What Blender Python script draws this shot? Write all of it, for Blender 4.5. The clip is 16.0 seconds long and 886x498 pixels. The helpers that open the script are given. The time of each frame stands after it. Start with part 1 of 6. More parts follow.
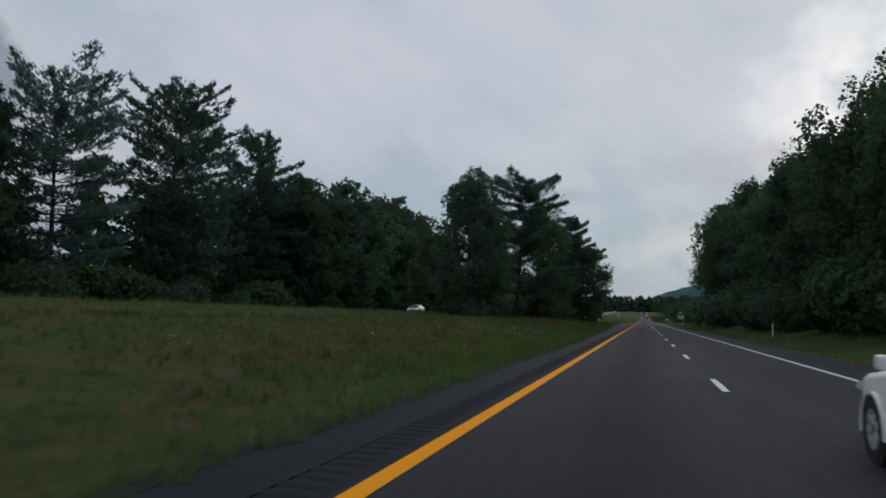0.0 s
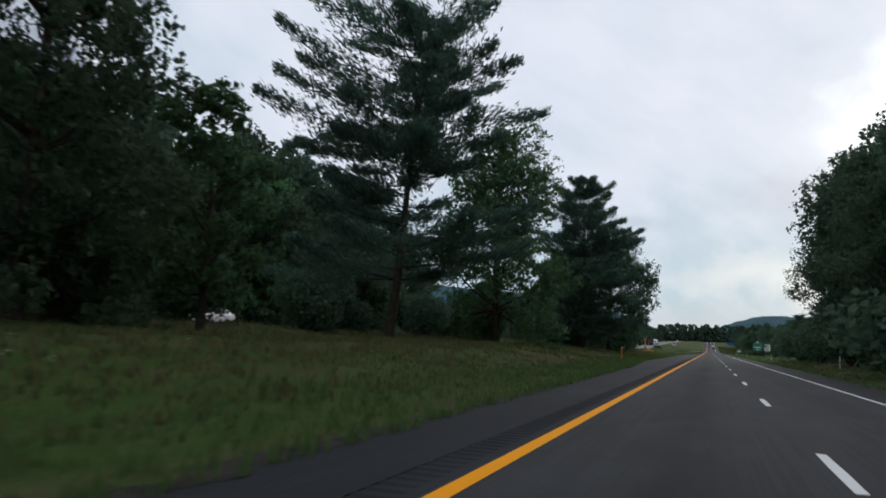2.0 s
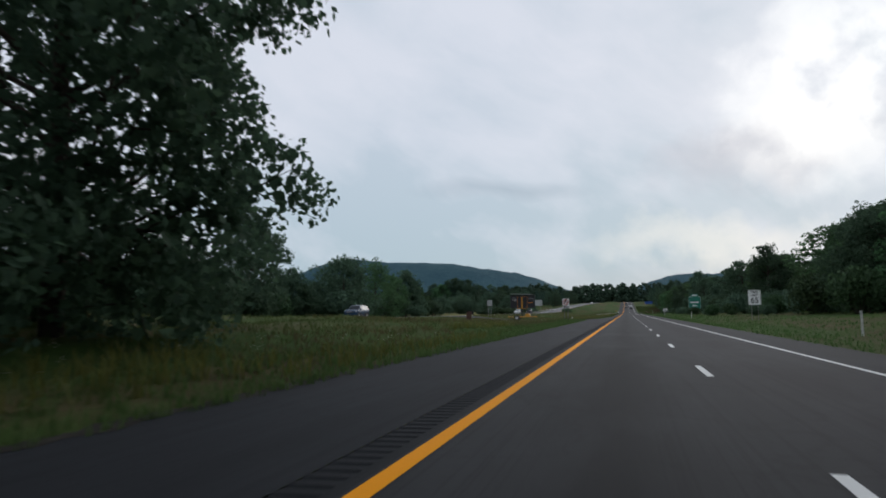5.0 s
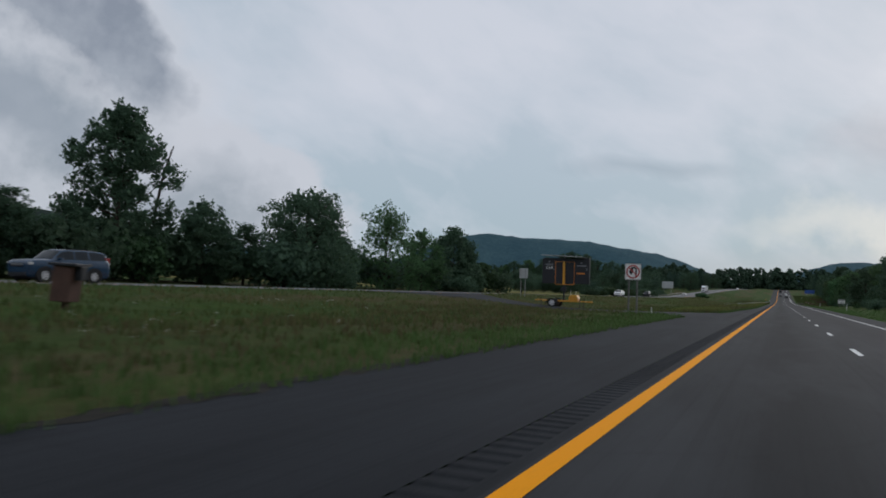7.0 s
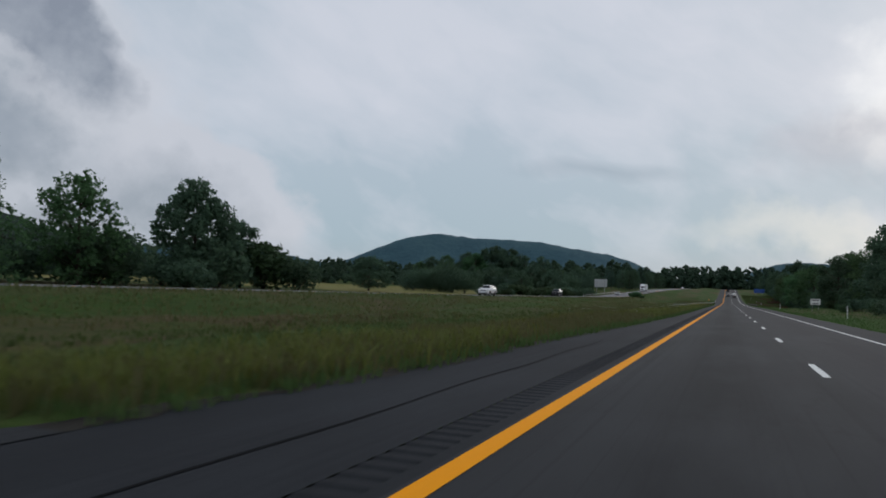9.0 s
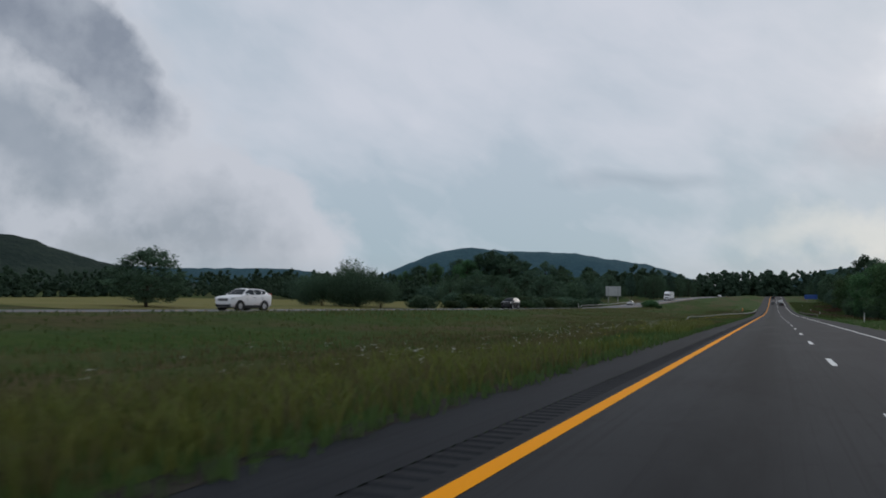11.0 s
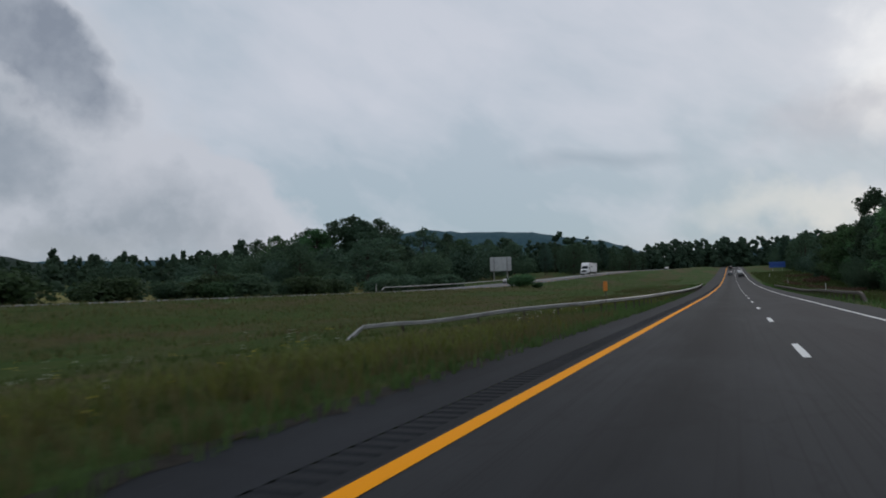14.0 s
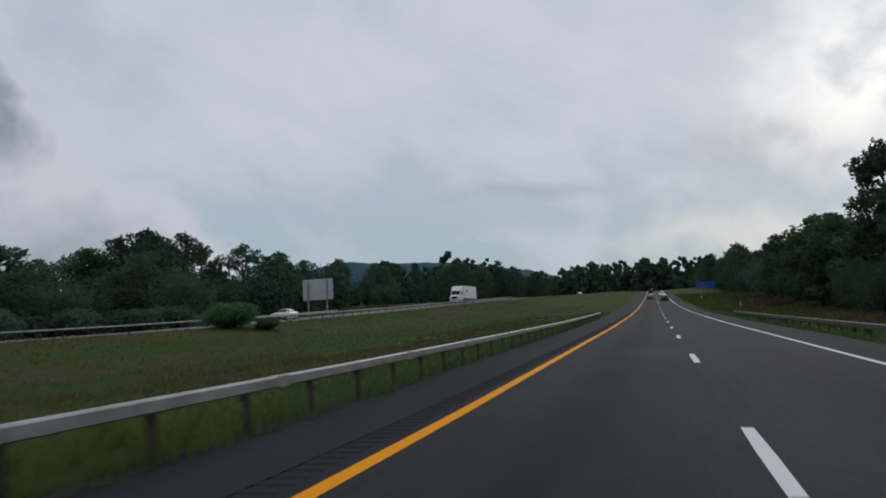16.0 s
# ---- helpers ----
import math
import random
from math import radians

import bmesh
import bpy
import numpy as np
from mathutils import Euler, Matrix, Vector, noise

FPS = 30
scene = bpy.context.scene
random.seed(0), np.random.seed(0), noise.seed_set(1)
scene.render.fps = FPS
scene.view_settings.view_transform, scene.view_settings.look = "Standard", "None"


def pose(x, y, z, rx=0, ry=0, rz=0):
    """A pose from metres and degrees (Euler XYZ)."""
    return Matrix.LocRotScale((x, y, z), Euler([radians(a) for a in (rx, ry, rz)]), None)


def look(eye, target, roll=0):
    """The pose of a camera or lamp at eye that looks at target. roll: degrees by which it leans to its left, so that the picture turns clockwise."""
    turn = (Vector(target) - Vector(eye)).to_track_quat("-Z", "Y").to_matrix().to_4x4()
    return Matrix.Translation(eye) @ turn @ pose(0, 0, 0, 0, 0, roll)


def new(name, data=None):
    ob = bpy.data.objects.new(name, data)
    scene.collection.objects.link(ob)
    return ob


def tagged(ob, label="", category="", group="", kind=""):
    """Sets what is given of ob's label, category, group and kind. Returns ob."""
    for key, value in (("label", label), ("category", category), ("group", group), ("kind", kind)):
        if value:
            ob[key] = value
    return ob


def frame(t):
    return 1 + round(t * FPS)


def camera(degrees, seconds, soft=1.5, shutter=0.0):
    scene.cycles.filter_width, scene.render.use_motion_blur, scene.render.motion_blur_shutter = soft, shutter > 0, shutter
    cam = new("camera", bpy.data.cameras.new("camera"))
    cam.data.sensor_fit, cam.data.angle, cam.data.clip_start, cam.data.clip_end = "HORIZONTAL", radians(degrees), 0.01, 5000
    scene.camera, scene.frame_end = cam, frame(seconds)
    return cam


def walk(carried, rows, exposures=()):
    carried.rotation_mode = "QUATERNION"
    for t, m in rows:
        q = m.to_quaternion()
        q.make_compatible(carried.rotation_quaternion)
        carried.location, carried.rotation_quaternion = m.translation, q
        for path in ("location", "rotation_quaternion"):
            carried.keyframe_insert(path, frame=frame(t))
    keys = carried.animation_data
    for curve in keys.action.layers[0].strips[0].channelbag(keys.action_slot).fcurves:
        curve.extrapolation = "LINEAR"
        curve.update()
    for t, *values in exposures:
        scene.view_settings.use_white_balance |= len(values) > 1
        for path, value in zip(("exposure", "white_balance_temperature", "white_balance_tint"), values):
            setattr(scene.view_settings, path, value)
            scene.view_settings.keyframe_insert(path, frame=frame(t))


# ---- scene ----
# The world: x to the right of the road, y along it, z up. The yellow line is x = 0.
cam = camera(63.45, 16.0, soft=1.8, shutter=0.11)
walk(cam, [
    (0.0, pose(2.113, 3.94, 1.364, 95.35, -1.03, 15.55)),
    (0.5, pose(2.102, 20.91, 1.341, 96.62, -0.98, 16.19)),
    (1.0, pose(2.141, 37.61, 1.323, 98.10, -1.01, 20.64)),
    (1.5, pose(2.149, 54.51, 1.343, 98.39, -2.32, 21.98)),
    (2.0, pose(2.232, 71.55, 1.365, 97.22, -2.32, 20.24)),
    (2.5, pose(2.364, 88.69, 1.378, 97.09, -1.58, 19.52)),
    (3.0, pose(2.426, 105.81, 1.396, 97.55, -0.75, 19.04)),
    (3.5, pose(2.390, 122.64, 1.375, 97.76, -0.43, 18.97)),
    (4.0, pose(2.248, 139.67, 1.384, 97.58, 0.19, 16.19)),
    (4.2, pose(2.199, 146.49, 1.362, 96.70, 1.34, 14.46)),
    (6.3, pose(1.759, 217.66, 1.393, 93.67, -3.07, 18.08)),
    (6.5, pose(1.715, 224.23, 1.382, 93.16, -2.19, 22.10)),
    (7.0, pose(1.678, 240.64, 1.402, 93.18, -2.00, 25.15)),
    (7.5, pose(1.726, 257.38, 1.411, 93.22, -1.80, 23.99)),
    (8.0, pose(1.777, 274.32, 1.368, 93.36, -2.10, 24.21)),
    (8.5, pose(1.871, 291.55, 1.370, 93.27, -1.65, 23.43)),
    (9.0, pose(1.939, 308.75, 1.357, 93.41, -1.84, 21.64)),
    (11.5, pose(2.391, 392.99, 1.423, 94.88, -0.33, 25.86)),
    (12.0, pose(2.476, 409.94, 1.417, 95.01, -0.34, 26.56)),
    (12.5, pose(2.501, 427.11, 1.387, 94.50, -0.22, 25.93)),
    (13.0, pose(2.568, 444.60, 1.382, 94.11, 0.37, 25.70)),
    (13.5, pose(2.483, 462.64, 1.374, 93.89, 0.53, 24.43)),
    (14.0, pose(2.486, 480.22, 1.366, 93.28, 1.57, 21.97)),
    (14.5, pose(2.492, 497.53, 1.368, 91.76, 2.29, 16.97)),
    (15.0, pose(2.518, 514.54, 1.348, 92.66, 1.16, 15.83)),
    (15.5, pose(2.563, 532.20, 1.374, 93.19, 1.62, 14.95)),
    (16.0, pose(2.806, 549.80, 1.362, 95.61, 3.14, 16.43)),
], exposures=[(0.0, -0.15), (0.5, 0.0), (1.5, 0.12), (2.0, 0.36), (3.0, 0.5), (4.2, 0.38), (6.3, 0.0), (9.2, 0.0), (13.0, -0.08), (16.0, -0.08)])

# ---- world and light ----
SUN_AZ, SUN_EL = -12.0, 20.0        # degrees, to the left of +y is positive
sun_dir = Vector((-math.sin(radians(SUN_AZ)) * math.cos(radians(SUN_EL)),
                  math.cos(radians(SUN_AZ)) * math.cos(radians(SUN_EL)), math.sin(radians(SUN_EL))))


class Nodes:
    """Short hand for building a node tree."""

    def __init__(self, tree):
        self.tree = tree
        tree.nodes.clear()

    def add(self, kind, **props):
        node = self.tree.nodes.new(kind)
        for key, value in props.items():
            if key == "ins":
                for slot, v in value.items():
                    node.inputs[slot].default_value = v
        return node

    def link(self, a, b):
        self.tree.links.new(a, b)

    def math(self, op, a, b=None, clamp=False):
        node = self.tree.nodes.new("ShaderNodeMath")
        node.operation, node.use_clamp = op, clamp
        for slot, v in ((0, a), (1, b)):
            if v is None:
                continue
            if isinstance(v, (int, float)):
                node.inputs[slot].default_value = v
            else:
                self.link(v, node.inputs[slot])
        return node.outputs[0]

    def noise(self, vector, scale, detail=4.0, rough=0.55, distortion=0.0):
        node = self.tree.nodes.new("ShaderNodeTexNoise")
        node.inputs["Scale"].default_value = scale
        node.inputs["Detail"].default_value = detail
        node.inputs["Roughness"].default_value = rough
        node.inputs["Distortion"].default_value = distortion
        if vector is not None:
            self.link(vector, node.inputs["Vector"])
        return node.outputs["Fac"]

    def ramp(self, fac, stops):
        node = self.tree.nodes.new("ShaderNodeValToRGB")
        el = node.color_ramp.elements
        while len(el) < len(stops):
            el.new(0.5)
        for e, (p, c) in zip(el, stops):
            e.position = p
            e.color = (c, c, c, 1) if isinstance(c, (int, float)) else (*c, 1)
        self.link(fac, node.inputs[0])
        return node.outputs[0]

    def mix(self, fac, a, b, blend="MIX"):
        node = self.tree.nodes.new("ShaderNodeMix")
        node.data_type, node.blend_type = "RGBA", blend
        for slot, v in ((0, fac), (6, a), (7, b)):
            if isinstance(v, (int, float)):
                node.inputs[slot].default_value = v
            elif isinstance(v, tuple):
                node.inputs[slot].default_value = (*v, 1)
            else:
                self.link(v, node.inputs[slot])
        return node.outputs[2]

    def scaled(self, vector, s):
        node = self.tree.nodes.new("ShaderNodeMapping")
        node.inputs["Scale"].default_value = s
        self.link(vector, node.inputs["Vector"])
        return node.outputs[0]


def build_world():
    """Broken grey cloud over a pale teal gap, by azimuth (degrees left of +y) and elevation."""
    world = bpy.data.worlds.new("overcast_sky")
    scene.world = world
    world.use_nodes = True
    n = Nodes(world.node_tree)
    coord = n.add("ShaderNodeTexCoord").outputs["Generated"]
    sep = n.add("ShaderNodeSeparateXYZ")
    n.link(coord, sep.inputs[0])
    up = n.math("MAXIMUM", sep.outputs["Z"], 0.0)
    az0 = n.math("MULTIPLY", n.math("ARCTAN2", n.math("MULTIPLY", sep.outputs["X"], -1.0), sep.outputs["Y"]), 180 / math.pi)
    el0 = n.math("MULTIPLY", n.math("ARCSINE", sep.outputs["Z"]), 180 / math.pi)

    def shoved(x, scale, amount, shift, detail=6.0):
        node = n.tree.nodes.new("ShaderNodeMapping")
        node.inputs["Location"].default_value = shift
        n.link(coord, node.inputs["Vector"])
        wave = n.noise(node.outputs[0], scale, detail, 0.55)
        return n.math("ADD", x, n.math("MULTIPLY", n.math("SUBTRACT", wave, 0.5), amount))

    az = shoved(shoved(az0, 5.0, 12.0, (1.3, 0.2, 0.5), 3.0), 16.0, 7.0, (0.2, 4.1, 0.9))
    el = shoved(shoved(el0, 5.0, 7.0, (3.1, 1.7, 0.1), 3.0), 18.0, 4.5, (2.2, 0.3, 1.9))

    calm_az, calm_el = shoved(az0, 4.0, 9.0, (5.3, 2.2, 0.5), 2.0), shoved(el0, 4.0, 5.0, (0.1, 3.7, 2.1), 2.0)

    def turned(a, e, tilt, calm=False):
        """Distances along and across a slope, in degrees, from one direction; along falls towards the right."""
        c, t = math.cos(radians(tilt)), math.sin(radians(tilt))
        da, de = n.math("SUBTRACT", calm_az if calm else az, a), n.math("SUBTRACT", calm_el if calm else el, e)
        u = n.math("ADD", n.math("MULTIPLY", da, c), n.math("MULTIPLY", de, t))
        v = n.math("SUBTRACT", n.math("MULTIPLY", de, c), n.math("MULTIPLY", da, t))
        return u, v

    def blob(a, e, ra, re, tilt=0.0, core=0.6, rim=1.2, most=1.0, calm=False):
        """A soft cloud mass: 1 inside core, 0 beyond rim."""
        u, v = turned(a, e, tilt, calm)
        u, v = n.math("MULTIPLY", u, 0.5 / ra), n.math("MULTIPLY", v, 0.5 / re)
        d = n.math("SQRT", n.math("ADD", n.math("MULTIPLY", u, u), n.math("MULTIPLY", v, v)))
        return n.ramp(d, [(core / 2, most), (rim / 2, 0.0)])

    def streaks(tilt, long_, short, shift, detail=5.0):
        u, v = turned(30.0, 10.0, tilt, True)
        xyz = n.add("ShaderNodeCombineXYZ")
        n.link(n.math("MULTIPLY", u, 1 / long_), xyz.inputs[0])
        n.link(n.math("MULTIPLY", v, 1 / short), xyz.inputs[1])
        xyz.inputs[2].default_value = shift
        return n.noise(xyz.outputs[0], 1.0, detail, 0.55)

    light = (0.595, 0.63, 0.71)
    teal = (0.365, 0.465, 0.54)
    puffs = n.noise(coord, 13.0, 6.0, 0.55)
    wisps = streaks(26.0, 15.0, 8.0, 0.7)
    fine = n.math("ADD", n.math("MULTIPLY", streaks(30.0, 7.0, 3.2, 4.2), 0.55), n.math("MULTIPLY", n.noise(coord, 7.0, 6.0, 0.55), 0.45))
    high = n.ramp(up, [(0.07, 0.0), (0.26, 1.0)])
    sky_col = n.mix(high, teal, (0.46, 0.53, 0.615))
    veil = n.math("ADD", n.math("MULTIPLY", wisps, 0.65), n.math("MULTIPLY", fine, 0.35))
    veil = n.math("ADD", veil, n.math("MULTIPLY", high, 0.05))
    veil = n.math("SUBTRACT", veil, blob(19.0, 8.0, 19.0, 4.6, 6.0, 0.2, 1.3, 0.10, True))
    col = n.mix(n.ramp(veil, [(0.42, 0.0), (0.52, 0.5), (0.66, 1.0)]), sky_col, light)
    # bank of light cloud filling the left, billowed
    left = blob(60.0, 9.0, 21.0, 11.0, 24.0, 0.75, 1.05)
    bank = n.mix(n.ramp(puffs, [(0.36, 0.0), (0.62, 1.0)]), (0.315, 0.36, 0.42), (0.49, 0.525, 0.59))
    col = n.mix(left, col, bank)
    # cumulus head: a bright rim over a grey body, its shoulder falling to the right
    col = n.mix(blob(41.0, 7.2, 8.5, 3.9, 30.0, 0.78, 1.08, 0.9), col, (0.55, 0.575, 0.64))
    col = n.mix(blob(43.5, 5.4, 9.0, 3.7, 26.0, 0.2, 1.15, 0.9), col, n.mix(n.ramp(puffs, [(0.4, 0.0), (0.6, 1.0)]), (0.315, 0.36, 0.42), (0.42, 0.46, 0.525)))
    # dark masses higher on the left
    col = n.mix(blob(52.5, 17.4, 12.5, 5.0, 30.0, 0.7, 1.1, 0.7), col, (0.56, 0.585, 0.645))
    col = n.mix(blob(54.0, 18.2, 10.0, 3.6, 30.0, 0.7, 1.1, 0.92), col, n.mix(n.ramp(puffs, [(0.36, 0.0), (0.62, 1.0)]), (0.215, 0.25, 0.315), (0.345, 0.385, 0.45)))
    col = n.mix(blob(57.0, 11.3, 7.5, 3.2, 12.0, 0.4, 1.15, 0.75), col, (0.29, 0.335, 0.40))
    col = n.mix(blob(49.0, 4.6, 5.0, 1.3, 4.0, 0.3, 1.2, 0.6), col, (0.36, 0.40, 0.45))
    # thin dark streaks low in the gap
    col = n.mix(blob(9.0, 9.3, 5.0, 0.6, 3.0, 0.0, 1.5, 0.6, True), col, (0.30, 0.375, 0.45))
    # purple-grey cloud and torn bright openings towards the hidden sun
    col = n.mix(blob(-12.0, 11.8, 9.0, 2.8, -10.0, 0.4, 1.2, 0.75), col, (0.41, 0.435, 0.505))
    torn = n.math("MULTIPLY", blob(-15.0, 15.5, 8.0, 6.5, 0.0, 0.2, 1.3), n.ramp(n.noise(coord, 11.0, 5.0, 0.5), [(0.42, 0.15), (0.58, 0.85)]))
    col = n.mix(torn, col, (1.12, 1.12, 1.10))
    col = n.mix(blob(-5.5, 5.6, 9.0, 1.5, 4.0, 0.2, 1.3, 0.65), col, (0.70, 0.705, 0.69))
    # haze along the skyline
    hazy = n.math("SUBTRACT", 1.0, n.math("MULTIPLY", up, 14.0), clamp=True)
    col = n.mix(n.math("MULTIPLY", hazy, 0.8), col, (0.325, 0.39, 0.45))
    sky = n.tree.nodes.new("ShaderNodeTexSky")
    sky.sky_type, sky.sun_disc = "NISHITA", False
    sky.sun_elevation, sky.sun_rotation = radians(SUN_EL), radians(-SUN_AZ)
    sky_bg = n.add("ShaderNodeBackground", ins={"Strength": 0.05})
    n.link(sky.outputs[0], sky_bg.inputs["Color"])
    cloud_bg = n.add("ShaderNodeBackground", ins={"Strength": SKY})
    n.link(col, cloud_bg.inputs["Color"])
    mixer = n.add("ShaderNodeMixShader", ins={0: 0.93})
    n.link(sky_bg.outputs[0], mixer.inputs[1])
    n.link(cloud_bg.outputs[0], mixer.inputs[2])
    out = n.add("ShaderNodeOutputWorld")
    n.link(mixer.outputs[0], out.inputs["Surface"])


SKY = 1.05
build_world()
sun = new("sun", bpy.data.lights.new("sun", "SUN"))
sun.data.energy, sun.data.angle, sun.data.color = 0.5, radians(25), (1.0, 0.96, 0.92)
sun.matrix_world = look(sun_dir * 100, (0, 0, 0))


# ---- materials ----
def shaded(name, rough=0.8, spec=0.5, metal=0.0):
    mat = bpy.data.materials.new(name)
    mat.use_nodes = True
    n = Nodes(mat.node_tree)
    bsdf = n.add("ShaderNodeBsdfPrincipled", ins={"Roughness": rough, "Metallic": metal, "Specular IOR Level": spec})
    out = n.add("ShaderNodeOutputMaterial")
    n.link(bsdf.outputs[0], out.inputs["Surface"])
    n.bsdf, n.out = bsdf, out
    n.coord = n.add("ShaderNodeTexCoord").outputs["Object"]
    return mat, n


def bump(n, height, strength, distance):
    node = n.add("ShaderNodeBump", ins={"Strength": strength, "Distance": distance})
    n.link(height, node.inputs["Height"])
    n.link(node.outputs[0], n.bsdf.inputs["Normal"])


def plain(name, color, rough=0.6, metal=0.0, grime=0.25, scale=3.0, spec=0.5):
    """Paint, metal or plastic with a little dirt and wear."""
    mat, n = shaded(name, rough, spec, metal)
    a = n.noise(n.coord, scale, 5.0, 0.6)
    b = n.noise(n.coord, scale * 9, 3.0, 0.5)
    fac = n.math("ADD", n.math("MULTIPLY", a, 0.7), n.math("MULTIPLY", b, 0.3))
    dark = tuple(c * (1 - grime) for c in color)
    n.link(n.ramp(fac, [(0.35, dark), (0.65, color)]), n.bsdf.inputs["Base Color"])
    n.link(n.math("ADD", n.math("MULTIPLY", b, 0.15), rough - 0.07, clamp=True), n.bsdf.inputs["Roughness"])
    return mat


def foliage(name, dark, light, dry=None, through_light=0.3, vary=0.6):
    """Leaves that differ one by one, and let some light through."""
    mat, n = shaded(name, 0.75, 0.12)
    geo = n.add("ShaderNodeNewGeometry")
    patch = n.noise(n.coord, 0.35, 3.0)
    fac = n.math("ADD", n.math("MULTIPLY", geo.outputs["Random Per Island"], vary), n.math("MULTIPLY", patch, 1.1 - vary))
    stops = [(0.1, dark), (0.85, light)]
    if dry:
        stops.append((1.0, dry))
    info = n.add("ShaderNodeObjectInfo")
    col = n.ramp(fac, stops)
    hue = n.add("ShaderNodeHueSaturation")
    n.link(n.math("ADD", n.math("MULTIPLY", info.outputs["Random"], 0.05), 0.475), hue.inputs["Hue"])
    n.link(n.math("ADD", n.math("MULTIPLY", info.outputs["Random"], 0.5), 0.75), hue.inputs["Value"])
    n.link(col, hue.inputs["Color"])
    n.link(hue.outputs[0], n.bsdf.inputs["Base Color"])
    if through_light:
        tr = n.add("ShaderNodeBsdfTranslucent")
        n.link(hue.outputs[0], tr.inputs["Color"])
        mx = n.add("ShaderNodeMixShader", ins={0: through_light})
        n.link(n.bsdf.outputs[0], mx.inputs[1])
        n.link(tr.outputs[0], mx.inputs[2])
        n.link(mx.outputs[0], n.out.inputs["Surface"])
    return mat


def asphalt(name, color, tracks=False, cracks=0.0):
    mat, n = shaded(name, 0.88, 0.08)
    grain = n.noise(n.coord, 55.0, 4.0, 0.7)
    mottle = n.noise(n.scaled(n.coord, (1.0, 0.12, 1.0)), 1.1, 5.0, 0.6)
    patch = n.noise(n.scaled(n.coord, (0.6, 0.03, 1.0)), 0.8, 4.0, 0.6)
    fac = n.math("ADD", n.math("MULTIPLY", grain, 0.35), n.math("ADD", n.math("MULTIPLY", mottle, 0.4), n.math("MULTIPLY", patch, 0.25)))
    col = n.ramp(fac, [(0.3, tuple(c * 0.62 for c in color)), (0.7, tuple(c * 1.3 for c in color))])
    if tracks:
        # dark strip of oil in the middle of each lane, rubbed wheel paths beside it
        sep = n.add("ShaderNodeSeparateXYZ")
        n.link(n.coord, sep.inputs[0])
        wave = n.math("COSINE", n.math("MULTIPLY", n.math("SUBTRACT", sep.outputs["X"], 1.83), 2 * math.pi / 3.66))
        worn = n.math("MULTIPLY", n.math("ADD", wave, 1.0), 0.5)
        worn = n.math("MULTIPLY", n.math("POWER", worn, 3.0), n.math("ADD", n.math("MULTIPLY", mottle, 0.9), 0.25))
        col = n.mix(worn, col, tuple(c * 0.42 for c in color))
        warm = n.math("MULTIPLY", n.math("SUBTRACT", sep.outputs["X"], 3.5), 0.8, clamp=True)
        col = n.mix(n.math("MULTIPLY", warm, 0.55), col, (color[0] * 1.05, color[1] * 0.98, color[2] * 1.02))
    joint = n.noise(n.scaled(n.coord, (3.2, 0.012, 1.0)), 1.0, 3.0, 0.5)
    col = n.mix(n.ramp(joint, [(0.47, 0.0), (0.5, 0.32), (0.53, 0.0)]), col, tuple(c * 0.45 for c in color))
    blot = n.noise(n.scaled(n.coord, (0.9, 0.22, 1.0)), 0.45, 5.0, 0.62)
    col = n.mix(n.ramp(blot, [(0.5, 0.0), (0.68, 0.45)]), col, tuple(c * 1.55 for c in color))
    if cracks:
        vor = n.add("ShaderNodeTexVoronoi", ins={"Scale": 0.22})
        vor.feature = "DISTANCE_TO_EDGE"
        wob = n.add("ShaderNodeVectorMath")
        wob.operation = "ADD"
        n.link(n.coord, wob.inputs[0])
        nz = n.add("ShaderNodeTexNoise", ins={"Scale": 1.2, "Detail": 4.0})
        n.link(n.coord, nz.inputs["Vector"])
        n.link(nz.outputs["Color"], wob.inputs[1])
        n.link(wob.outputs[0], vor.inputs["Vector"])
        line = n.ramp(vor.outputs["Distance"], [(0.0, 1.0), (0.012, 0.0)])
        col = n.mix(n.math("MULTIPLY", line, cracks), col, (0.012, 0.012, 0.013))
    n.link(col, n.bsdf.inputs["Base Color"])
    n.link(n.ramp(grain, [(0.3, 0.78), (0.7, 0.94)]), n.bsdf.inputs["Roughness"])
    bump(n, grain, 0.35, 0.006)
    return mat


def road_paint(name, color):
    mat, n = shaded(name, 0.8, 0.08)
    grain = n.noise(n.coord, 40.0, 4.0, 0.7)
    worn = n.noise(n.scaled(n.coord, (2.0, 0.3, 1.0)), 2.5, 5.0, 0.65)
    col = n.mix(n.ramp(worn, [(0.6, 0.0), (0.85, 0.3)]), color, (0.06, 0.06, 0.06))
    col = n.mix(n.ramp(grain, [(0.5, 0.0), (0.75, 0.3)]), col, tuple(c * 0.6 for c in color))
    n.link(col, n.bsdf.inputs["Base Color"])
    bump(n, grain, 0.3, 0.004)
    return mat


